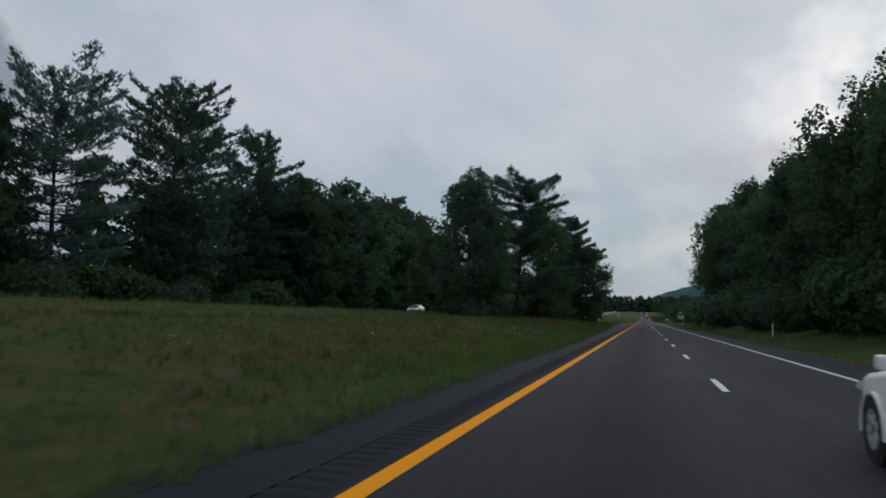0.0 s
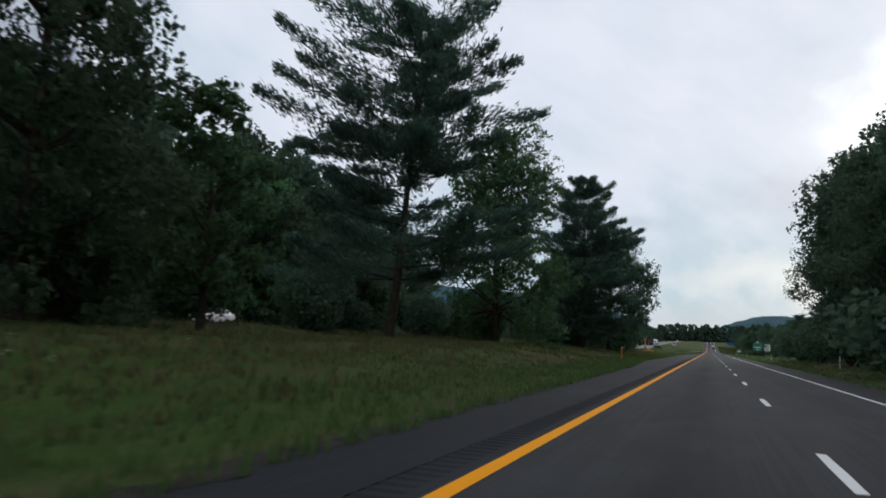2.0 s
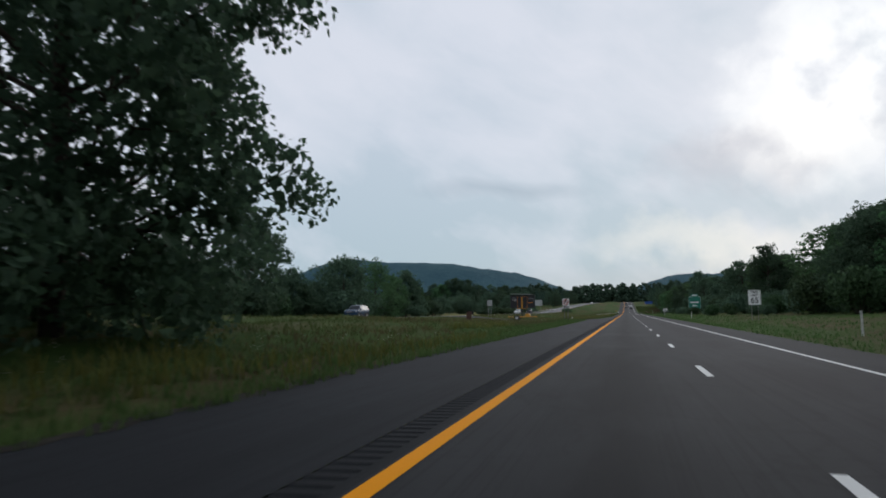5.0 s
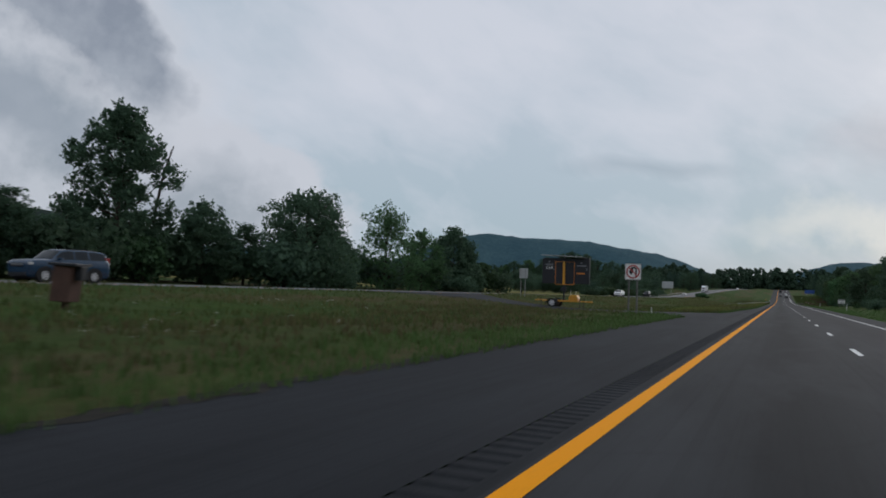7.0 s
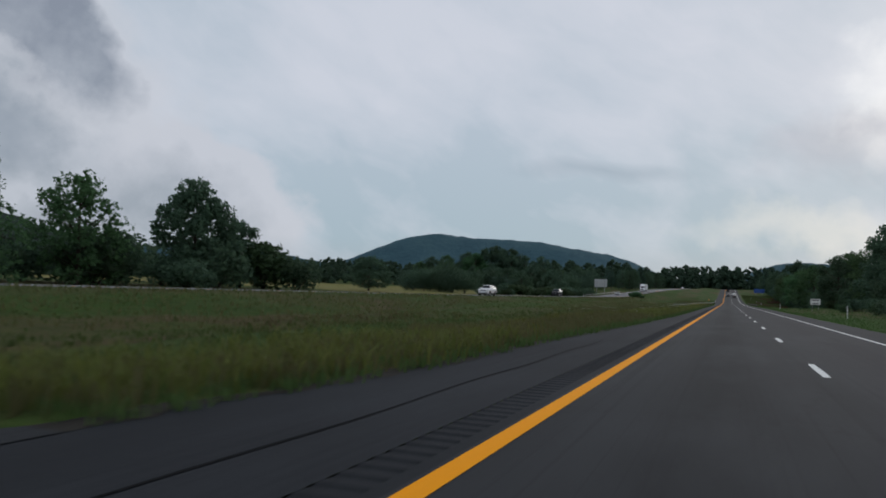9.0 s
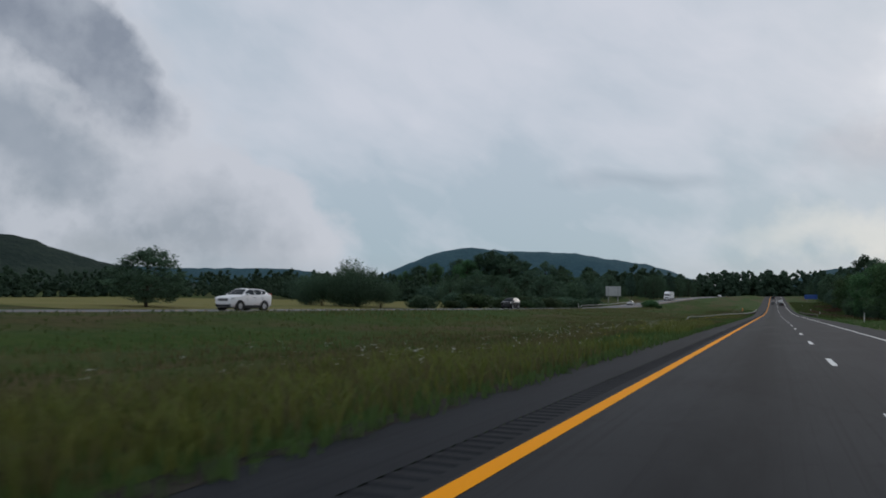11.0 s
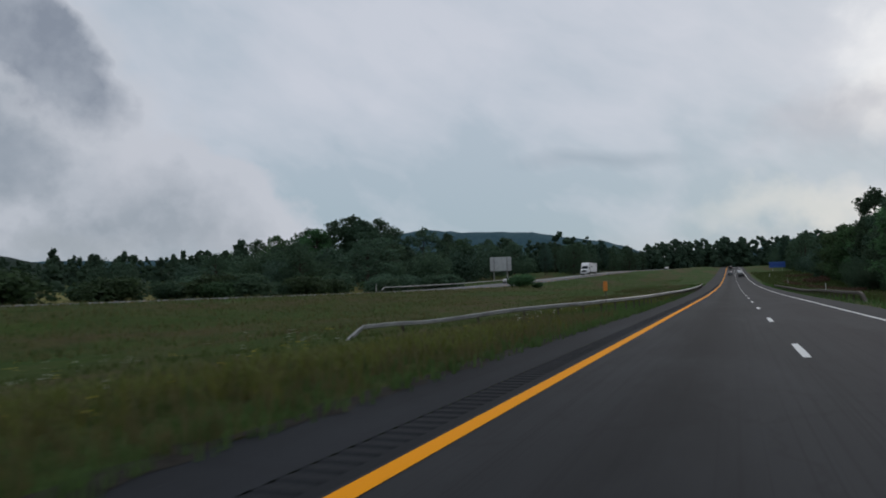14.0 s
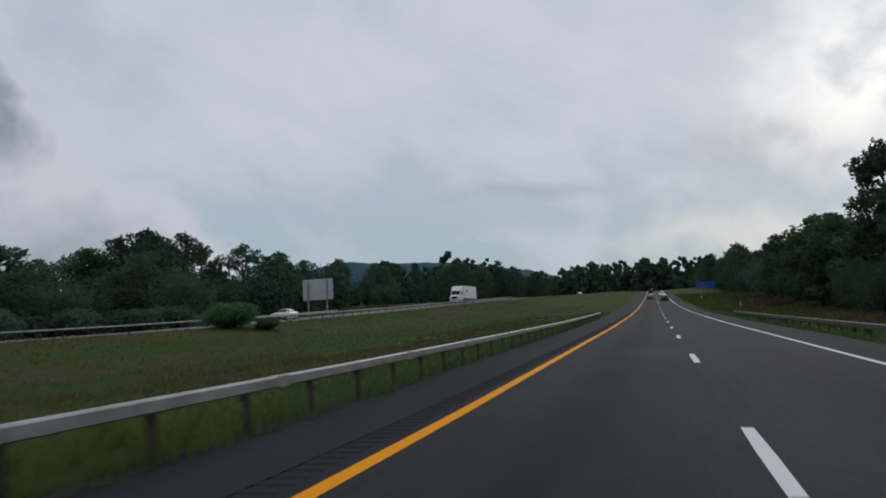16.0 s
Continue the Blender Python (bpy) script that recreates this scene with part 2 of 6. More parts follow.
def meadow(name):
    """Rough grass: green swathes along the road with straw-brown and rusty ones between."""
    mat, n = shaded(name, 0.95, 0.03)
    big = n.noise(n.scaled(n.coord, (1.0, 0.16, 1.0)), 0.13, 4.0, 0.55, 0.5)
    mid = n.noise(n.scaled(n.coord, (1.0, 0.35, 1.0)), 0.42, 5.0, 0.6)
    tuft = n.noise(n.scaled(n.coord, (1.0, 0.7, 1.0)), 1.7, 5.0, 0.7)
    fine = n.noise(n.scaled(n.coord, (1.0, 0.8, 0.4)), 7.0, 5.0, 0.7)
    col = n.ramp(big, [(0.38, (0.040, 0.078, 0.020)), (0.47, (0.052, 0.082, 0.026)), (0.53, (0.074, 0.077, 0.034)), (0.62, (0.094, 0.070, 0.040))])
    place = n.add("ShaderNodeSeparateXYZ")
    n.link(n.coord, place.inputs[0])
    later = n.math("MULTIPLY", n.math("SUBTRACT", place.outputs["Y"], 380.0), 0.012, clamp=True)
    later = n.math("MULTIPLY", later, n.math("MULTIPLY", n.math("SUBTRACT", 640.0, place.outputs["Y"]), 0.012, clamp=True))
    drier = n.math("MULTIPLY", later, n.ramp(big, [(0.40, 0.05), (0.55, 0.6)]))
    col = n.mix(drier, col, (0.084, 0.070, 0.035))
    col = n.mix(n.ramp(mid, [(0.46, 0.0), (0.62, 0.6)]), col, (0.050, 0.088, 0.020))
    col = n.mix(n.ramp(tuft, [(0.36, 0.55), (0.5, 0.0)]), col, (0.034, 0.052, 0.016))
    col = n.mix(n.ramp(tuft, [(0.5, 0.0), (0.66, 0.5)]), col, (0.092, 0.088, 0.036))
    col = n.mix(n.ramp(fine, [(0.3, 0.35), (0.5, 0.0)]), col, (0.028, 0.040, 0.011))
    col = n.mix(n.ramp(fine, [(0.6, 0.0), (0.8, 0.25)]), col, (0.100, 0.098, 0.042))
    n.link(col, n.bsdf.inputs["Base Color"])
    bump(n, fine, 0.7, 0.2)
    return mat


def glass(name, color=(0.02, 0.025, 0.03)):
    mat, n = shaded(name, 0.08, 0.14)
    n.bsdf.inputs["Base Color"].default_value = (*color, 1)
    return mat


M_ROAD = asphalt("asphalt_lane", (0.0345, 0.0360, 0.0388), tracks=True, cracks=0.25)
M_SHOULDER = asphalt("asphalt_shoulder", (0.0218, 0.0238, 0.0274), cracks=0.18)
M_RUMBLE = asphalt("asphalt_sealed", (0.0205, 0.0224, 0.0256))
M_CROSS = asphalt("asphalt_worn", (0.0275, 0.0290, 0.0315), cracks=0.5)
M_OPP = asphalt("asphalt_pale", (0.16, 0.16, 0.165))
M_YELLOW = road_paint("paint_yellow", (0.90, 0.335, 0.003))
M_WHITE = road_paint("paint_white", (0.72, 0.72, 0.70))
M_MEADOW = meadow("meadow")
M_BARK = plain("bark", (0.075, 0.062, 0.05), 0.95, grime=0.6, scale=4, spec=0.1)
# leaf and needle greens lean to blue: windscreen veil put into the colour
M_LEAF = foliage("leaf", (0.046, 0.082, 0.055), (0.085, 0.142, 0.083), through_light=0.5)
M_LEAF_LIGHT = foliage("leaf_light", (0.045, 0.087, 0.041), (0.094, 0.172, 0.076), through_light=0.5)
M_NEEDLE = foliage("needle", (0.054, 0.100, 0.082), (0.098, 0.170, 0.127), through_light=0.4)
M_BUSH = foliage("bush_leaf", (0.029, 0.054, 0.028), (0.060, 0.104, 0.045), dry=(0.079, 0.093, 0.044))
M_GRASS = foliage("grass_blade", (0.050, 0.086, 0.026), (0.092, 0.138, 0.046), dry=(0.140, 0.134, 0.062), through_light=0.45, vary=0.35)
M_STRAW = foliage("dry_grass", (0.084, 0.082, 0.038), (0.136, 0.120, 0.058), dry=(0.146, 0.104, 0.060), through_light=0.4, vary=0.35)
M_BRUSH = foliage("russet_brush", (0.06, 0.04, 0.028), (0.11, 0.068, 0.045), dry=(0.12, 0.085, 0.045), through_light=0.3)
M_WEED = foliage("weed_leaf", (0.078, 0.098, 0.026), (0.150, 0.160, 0.044), dry=(0.215, 0.170, 0.066), through_light=0.45, vary=0.4)
M_YELLOW_BLOOM = plain("yellow_bloom", (0.62, 0.50, 0.06), 0.9, grime=0.3)
M_TAWNY = foliage("tawny_grass", (0.088, 0.092, 0.040), (0.130, 0.118, 0.054), dry=(0.150, 0.104, 0.060), through_light=0.45, vary=0.3)
M_WIDE = foliage("short_grass", (0.066, 0.112, 0.034), (0.104, 0.152, 0.052), through_light=0.45, vary=0.3)
M_BLOOM = plain("white_bloom", (0.62, 0.62, 0.55), 0.9, grime=0.3)
# far leaves get the same bluish veil in their base colour
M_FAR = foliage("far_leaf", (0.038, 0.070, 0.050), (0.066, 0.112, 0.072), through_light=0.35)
M_STEEL = plain("weathered_steel", (0.42, 0.42, 0.41), 0.55, metal=0.6, grime=0.45, scale=2)
M_RUST = plain("rusty_post", (0.12, 0.10, 0.085), 0.75, metal=0.3, grime=0.5, scale=4)
M_ALU = plain("sign_back", (0.52, 0.53, 0.53), 0.5, metal=0.35, grime=0.3, scale=1.0)
M_SIGN_WHITE = plain("sign_white", (0.78, 0.78, 0.76), 0.45, grime=0.12)
M_SIGN_RED = plain("sign_red", (0.42, 0.03, 0.03), 0.45, grime=0.15)
M_SIGN_BLACK = plain("sign_black", (0.015, 0.015, 0.016), 0.5)
M_SIGN_GREEN = plain("sign_green", (0.01, 0.17, 0.115), 0.45, grime=0.15)
M_SIGN_BLUE = plain("sign_blue", (0.015, 0.07, 0.32), 0.45, grime=0.15)
M_SIGN_PALE = plain("sign_pale_blue", (0.05, 0.13, 0.42), 0.45, grime=0.2)
M_ORANGE = plain("safety_orange", (0.72, 0.24, 0.03), 0.55, grime=0.25)
M_MACHINE = plain("machine_yellow", (0.72, 0.33, 0.03), 0.45, grime=0.35)
M_PANEL = plain("panel_black", (0.013, 0.014, 0.019), 0.45, grime=0.3)
M_RUBBER = plain("rubber", (0.018, 0.018, 0.018), 0.85, grime=0.3)
M_RIM = plain("rim_silver", (0.62, 0.62, 0.63), 0.4, metal=0.25, grime=0.15)
M_GLASS = glass("car_glass")
M_LAMP_RED = plain("lamp_red", (0.30, 0.012, 0.012), 0.25)
M_LAMP = plain("lamp_clear", (0.7, 0.7, 0.68), 0.2)
M_BROWN = plain("brown_wood", (0.11, 0.055, 0.04), 0.8, grime=0.4)
M_POST_WHITE = plain("post_white", (0.7, 0.7, 0.68), 0.6)


# ---- the shape of the land ----
def road_z(y):
    """Height of the carriageway: level, then a long climb to a crest."""
    return np.interp(y, [-100, 560, 600, 640, 680, 730, 774, 824, 900, 970, 1010, 1060, 1300, 5000],
                     [0, 0, 0.2, 0.6, 1.3, 2.6, 4.1, 5.8, 8.7, 10.9, 11.6, 11.9, 9.0, 0])


def other_x(y):
    """Centre of the opposite carriageway."""
    return np.interp(y, [-200, 420, 470, 524, 580, 642, 718, 780, 900, 1000, 5000],
                     [-36, -36, -37.5, -39.5, -41.5, -42, -40, -37, -33, -30, -30])


def other_z(y):
    return np.interp(y, [-200, 150, 230, 420, 524, 580, 610, 642, 718, 764, 900, 1000, 1060, 1300, 5000],
                     [1.5, 1.5, 1.0, 0.95, 1.15, 1.35, 1.8, 2.6, 5.0, 6.6, 9.6, 11.3, 11.8, 9.0, 0])


def left_edge(y):
    """Outer edge of the paved left shoulder."""
    return np.interp(y, [-100, 50, 90, 125, 150, 293, 314, 321, 332, 350, 370, 520, 560, 640, 5000],
                     [-1.6, -1.7, -2.4, -3.1, -4.4, -4.6, -3.7, -3.0, -3.0, -2.4, -2.0, -1.9, -2.4, -3.6, -3.6])


def right_edge(y):
    return np.interp(y, [-100, 470, 530, 560, 5000], [9.1, 9.1, 8.6, 8.6, 8.7])


def smooth(a, b, v):
    s = np.clip((v - a) / (b - a), 0, 1)
    return s * s * (3 - 2 * s)


def swell(x, y):
    """Unevenness of the turf."""
    return (0.10 * np.sin(x * 0.9 + 0.31 * y) * np.sin(y * 0.43 - 0.4 * x) + 0.07 * np.sin(x * 0.37 + 1.3) * np.cos(y * 0.19 + x * 0.22)
            + 0.05 * np.sin(2.1 * x + 1.7 * y) * np.sin(1.3 * y - 0.8 * x))


CROSS_N, CROSS_S = 307.0, 300.0


def crossover_span(x):
    """South and north edge of the paved turnaround at x, flared at both ends."""
    near = 6.5 * np.clip((x + 11.0) / 7.0, 0, 1) ** 2
    far = np.clip((-20.0 - x) / 12.0, 0, 1) ** 2
    return CROSS_S + 0.5 - near * 1.1 - far * 14, CROSS_N + near * 1.0 + far * 16


def land(x, y):
    x, y = np.asarray(x, float), np.asarray(y, float)
    zr, zo, xo, le, re = road_z(y), other_z(y), other_x(y), left_edge(y), right_edge(y)
    # median
    width = np.maximum((le - (xo + 6.2)), 5)
    s = np.clip((le - x), 0, None)
    k = np.clip(s / width, 0, 1)
    base = zr + (zo - zr) * smooth(0.4, 1.0, k)
    bank = np.interp(y, [-100, 150, 200, 232, 248, 262, 290, 320, 420, 560, 640, 700, 800, 960, 1100],
                     [1.2, 1.15, 1.1, 0.95, 0.55, 0.2, 0.0, -0.25, -0.45, -0.6, -0.3, 0.2, 1.1, 0.8, 0])
    hump = np.where(bank > 0, smooth(0.3, 11, s), smooth(0.5, 9, s)) * (1 - smooth(0.62, 0.97, k))
    med = base * 1.0 + bank * hump + swell(x, y) * smooth(0.5, 3, s) * (1 - smooth(0.8, 1, k))
    cs, cn = crossover_span(x)
    pave = smooth(-2.5, 0.0, np.minimum(y - cs, cn - y))
    med = med * (1 - pave) + base * pave
    # land beyond the opposite carriageway
    d = np.clip(xo - 6.2 - x, 0, None)
    rise = np.interp(y, [-200, 150, 260, 400, 900, 5000], [0.06, 0.05, 0.012, 0.006, 0.012, 0.01])
    far = zo - 0.5 * smooth(0, 4, d) * (1 - smooth(10, 30, d)) + rise * np.clip(d, 0, 600) + swell(x, y) * smooth(0.5, 3, d) * 2 * (1 - smooth(12, 20, d))
    # right verge and land
    e = np.clip(x - re, 0, None)
    lift = np.interp(y, [-100, 60, 195, 225, 330, 360, 470, 520, 640, 700, 900, 1100], [1.2, 1.2, 1.2, 0.5, 0.3, 0.3, 0.4, -1.4, -1.6, -0.3, 0.0, 0.5])
    right = zr + lift * smooth(0.8, 12, e) + np.clip(e - 12, 0, 300) * 0.035 + swell(x, y) * smooth(0.5, 3, e) * (1 - smooth(25, 45, e))
    z = np.where(x > re, right, np.where(x > le, zr, np.where(x > xo + 6.2, med, np.where(x > xo - 6.2, zo, far))))
    far_off = smooth(1400, 2600, np.hypot(x, y - 300))
    return z * (1 - far_off)


def at(x, y):
    return float(land(x, y))


# ---- building helpers ----
def mesh_of(name, verts, faces, material, smooth_shade=False):
    me = bpy.data.meshes.new(name)
    me.from_pydata([tuple(v) for v in verts] if not isinstance(verts, np.ndarray) else verts.tolist(), [], faces if not isinstance(faces, np.ndarray) else faces.tolist())
    for m in (material if isinstance(material, (list, tuple)) else [material]):
        me.materials.append(m)
    if smooth_shade:
        me.polygons.foreach_set("use_smooth", [True] * len(me.polygons))
    me.update()
    return me


def part(name, bm, material, parent, label=""):
    """Link a bmesh, or a mesh that stands ready, as one mesh object under parent."""
    if isinstance(bm, bmesh.types.BMesh):
        me = bpy.data.meshes.new(name)
        bm.to_mesh(me)
        bm.free()
        me.materials.append(material)
    else:
        me = bm
    ob = new(name, me)
    ob.parent = parent
    return tagged(ob, label)


def box(bm, x0, x1, y0, y1, z0, z1, bevel=0.0):
    made = bmesh.ops.create_cube(bm, size=1.0, matrix=Matrix.Translation(((x0 + x1) / 2, (y0 + y1) / 2, (z0 + z1) / 2)) @ Matrix.Diagonal((x1 - x0, y1 - y0, z1 - z0, 1)))
    if bevel:
        edges = list({e for v in made["verts"] for e in v.link_edges})
        bmesh.ops.bevel(bm, geom=edges, offset=bevel, segments=2, affect="EDGES", profile=0.6)
    return bm


def boxed(*args, bevel=0.0):
    return box(bmesh.new(), *args, bevel=bevel)


def rod(bm, a, b, r0, r1=None, seg=8):
    a, b = Vector(a), Vector(b)
    turn = (b - a).to_track_quat("Z", "Y").to_matrix().to_4x4()
    bmesh.ops.create_cone(bm, cap_ends=True, segments=seg, radius1=r0, radius2=r0 if r1 is None else r1, depth=(b - a).length,
                          matrix=Matrix.Translation((a + b) / 2) @ turn)
    return bm


def prism(bm, outline, depth, m=Matrix.Identity(4)):
    """A flat shape in x and z, from y = 0 back to y = depth."""
    front = [bm.verts.new(m @ Vector((x, 0, z))) for x, z in outline]
    back = [bm.verts.new(m @ Vector((x, depth, z))) for x, z in outline]
    bm.faces.new(front)
    bm.faces.new(back[::-1])
    for i in range(len(front)):
        j = (i + 1) % len(front)
        bm.faces.new((front[j], front[i], back[i], back[j]))
    return bm


def thing(name, label, category, m=Matrix.Identity(4), group="", kind=""):
    ob = new(name)
    ob.matrix_basis = m
    ob.empty_display_size = 0.2
    return tagged(ob, label, category, group, kind)


def strip(name, ys, left, right, height, material, label, category, lift=0.0, parts=1, parent=None, kind="structure"):
    """A sheet along the road between left(y) and right(y)."""
    ys = np.asarray(ys, float)
    cols = np.linspace(0, 1, parts + 1)
    l, r = left(ys), right(ys)
    xs = l[:, None] + (r - l)[:, None] * cols[None, :]
    zs = np.broadcast_to(height(ys)[:, None], xs.shape) + lift
    verts = np.stack([xs, np.broadcast_to(ys[:, None], xs.shape), zs], -1).reshape(-1, 3)
    w = parts + 1
    faces = [(i * w + j, i * w + j + 1, (i + 1) * w + j + 1, (i + 1) * w + j) for i in range(len(ys) - 1) for j in range(parts)]
    ob = new(name, mesh_of(name, verts, faces, material))
    if parent:
        ob.parent = parent
    return tagged(ob, label, category, kind=kind) if not parent else tagged(ob, label)


const = lambda v: (lambda y: np.full_like(np.asarray(y, float), v))

# ---- ground ----
def axis(*runs):
    out = []
    for a, b, step in runs:
        out += list(np.arange(a, b, step))
    return np.array(out)


def build_ground():
    xs = axis((-4500, -900, 300), (-900, -300, 60), (-300, -100, 14), (-100, -54, 4), (-54, -26, 1.6), (-26, -1.2, 0.8), (-1.2, 8, 2.3),
              (8, 24, 1.0), (24, 60, 4), (60, 200, 14), (200, 800, 60), (800, 4600, 300))
    ys = axis((-1500, -200, 130), (-200, -20, 10), (-20, 700, 2.0), (700, 1100, 6), (1100, 1500, 30), (1500, 4800, 150))
    X, Y = np.meshgrid(xs, ys)
    le, re, xo = left_edge(Y), right_edge(Y), other_x(Y)
    Z = land(X, Y)
    paved = ((X > le + 0.3) & (X < re - 0.3)) | ((X > xo - 5.0) & (X < xo + 5.0))
    cs, cn = crossover_span(X)
    paved |= (Y > cs + 2.4) & (Y < cn - 2.4) & (X > xo) & (X < le)
    Z = Z - np.where(paved, 0.12, 0.0)
    verts = np.stack([X, Y, Z], -1).reshape(-1, 3)
    w = len(xs)
    i, j = np.meshgrid(np.arange(len(ys) - 1), np.arange(w - 1), indexing="ij")
    a = (i * w + j).ravel()
    faces = np.stack([a, a + 1, a + w + 1, a + w], -1)
    ob = new("ground", mesh_of("ground", verts, faces, M_MEADOW, True))
    tagged(ob, "rough unmown meadow of green and brown grass", "ground", kind="structure")


build_ground()
ALONG = axis((-60, 560, 5), (560, 1100, 2), (1100, 1320, 20))
strip("road", ALONG, const(-0.16), const(7.2), road_z, M_ROAD, "dark grey asphalt carriageway with two lanes", "road", lift=0.004, parts=2)
strip("shoulder_right", ALONG, const(7.2), right_edge, road_z, M_SHOULDER, "narrow paved asphalt shoulder beside the lanes", "shoulder", lift=0.004)
FINE = axis((-60, 1100, 2.0), (1100, 1320, 10))
strip("shoulder_left", FINE, left_edge, const(-0.72), road_z, M_SHOULDER, "paved asphalt shoulder with cracks and seams", "shoulder", lift=0.004)
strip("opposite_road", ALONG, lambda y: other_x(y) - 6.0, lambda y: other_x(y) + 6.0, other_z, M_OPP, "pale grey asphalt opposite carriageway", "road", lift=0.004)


def build_rumble(name, x0, x1, y0, y1):
    """A milled strip: grooves across the shoulder every 30 cm."""
    prof = [(0.0, 0.0), (0.04, -0.013), (0.09, -0.017), (0.14, -0.013), (0.18, 0.0)]
    ys, zs = [y0 - 10], [0.0]
    for g in np.arange(y0, y1, 0.30):
        for dy, dz in prof:
            ys.append(g + dy), zs.append(dz)
    ys, zs = np.array(ys), np.array(zs) + road_z(np.array(ys)) + 0.004
    verts, faces = [], []
    for i, (y, z) in enumerate(zip(ys, zs)):
        verts += [(x0, y, z), (x1, y, z)]
        if i:
            faces.append((2 * i - 2, 2 * i - 1, 2 * i + 1, 2 * i))
    ob = new(name, mesh_of(name, verts, faces, M_RUMBLE))
    tagged(ob, "milled rumble strip grooves in dark asphalt", "rumble strip", kind="structure")


build_rumble("rumble_strip", -0.72, -0.30, -20.0, 660.0)
strip("sealed_strip", ALONG, const(-0.30), const(-0.16), road_z, M_RUMBLE, "sealed dark strip beside the yellow line", "shoulder", lift=0.004)
strip("shoulder_inner", axis((658, 1320, 2)), const(-0.72), const(-0.30), road_z, M_SHOULDER, "paved strip between line and shoulder", "shoulder", lift=0.004)
strip("line_yellow", ALONG, const(-0.105), const(0.105), road_z, M_YELLOW, "solid yellow edge line painted on asphalt", "road marking", lift=0.010)
strip("line_white", ALONG, const(6.93), const(7.07), road_z, M_WHITE, "solid white edge line painted on asphalt", "road marking", lift=0.010)
strip("line_yellow_far", ALONG, lambda y: other_x(y) + 3.6, lambda y: other_x(y) + 3.75, other_z, M_YELLOW, "yellow edge line of the opposite road", "road marking", lift=0.010)
strip("line_white_far", ALONG, lambda y: other_x(y) - 3.75, lambda y: other_x(y) - 3.6, other_z, M_WHITE, "white edge line of the opposite road", "road marking", lift=0.010)

M_TAR = plain("tar_seam", (0.010, 0.010, 0.011), 0.92, grime=0.4, scale=6, spec=0.05)
strip("tar_seam", axis((293, 332, 0.8)), lambda y: -1.69 + 0.04 * np.sin(y * 0.9), lambda y: -1.65 + 0.04 * np.sin(y * 0.9 + 0.3), road_z, M_TAR, "dark tar seam sealed along the shoulder", "tar seam", lift=0.012)
M_DIRT = plain("roadside_dirt", (0.040, 0.036, 0.030), 0.95, grime=0.6, scale=2.5, spec=0.1)
ragged = lambda y, k: 0.14 * np.sin(y * 1.9 + k) * np.sin(y * 0.57 + 2 * k) + 0.09 * np.sin(y * 5.3 + 3 * k)
strip("dirt_edge", axis((-60, 660, 0.5)), lambda y: left_edge(y) - 0.28 + ragged(y, 0.4), lambda y: left_edge(y) + 0.12 + ragged(y, 2.1), road_z, M_DIRT, "dark gritty dirt along the ragged pavement edge", "dirt edge", lift=0.009)

DASH0 = 18.96
def build_dashes():
    me = None
    for k in range(-2, 80):
        y = DASH0 + 12.19 * k
        z0, z1 = float(road_z(y)), float(road_z(y + 3.05))
        if me is None:
            bm = bmesh.new()
            outline = [(-0.075, 0.0), (0.06, 0.02), (0.075, 1.4), (0.07, 3.03), (-0.06, 3.05), (-0.078, 1.7)]
            bm.faces.new([bm.verts.new((x, v, 0.0)) for x, v in outline])
            me = bpy.data.meshes.new("lane_dash")
            bm.to_mesh(me), bm.free()
            me.materials.append(M_WHITE)
        ob = new("lane_dash", me)
        ob.matrix_basis = pose(3.66, y, z0 + 0.010, math.degrees(math.atan2(z1 - z0, 3.05)), 0, 0)
        tagged(ob, "white painted lane dash on asphalt", "lane dash", "dashes of the lane line", "structure")


build_dashes()


def build_crossover():
    xs = np.arange(-31.5, -3.2, 0.5)
    rows = 6
    verts, faces = [], []
    for i, x in enumerate(xs):
        s, n_ = crossover_span(x)
        for j in range(rows + 1):
            y = s + (n_ - s) * j / rows
            # meets the shoulder's edge
            xx = min(x, float(left_edge(y)) + 0.3) if x > -8 else x
            le = float(left_edge(y))
            k = min(max((le - x) / (le + 29.8), 0), 1)
            z = float(other_z(y)) * float(smooth(0.4, 1.0, k))
            verts.append((xx, y, z + 0.014))
        if i:
            for j in range(rows):
                a = (i - 1) * (rows + 1) + j
                b = a + rows + 1
                faces.append((a, b, b + 1, a + 1))
    ob = new("crossover", mesh_of("crossover", verts, faces, M_CROSS, True))
    tagged(ob, "paved turnaround of grey asphalt across the median", "turnaround", kind="structure")


build_crossover()


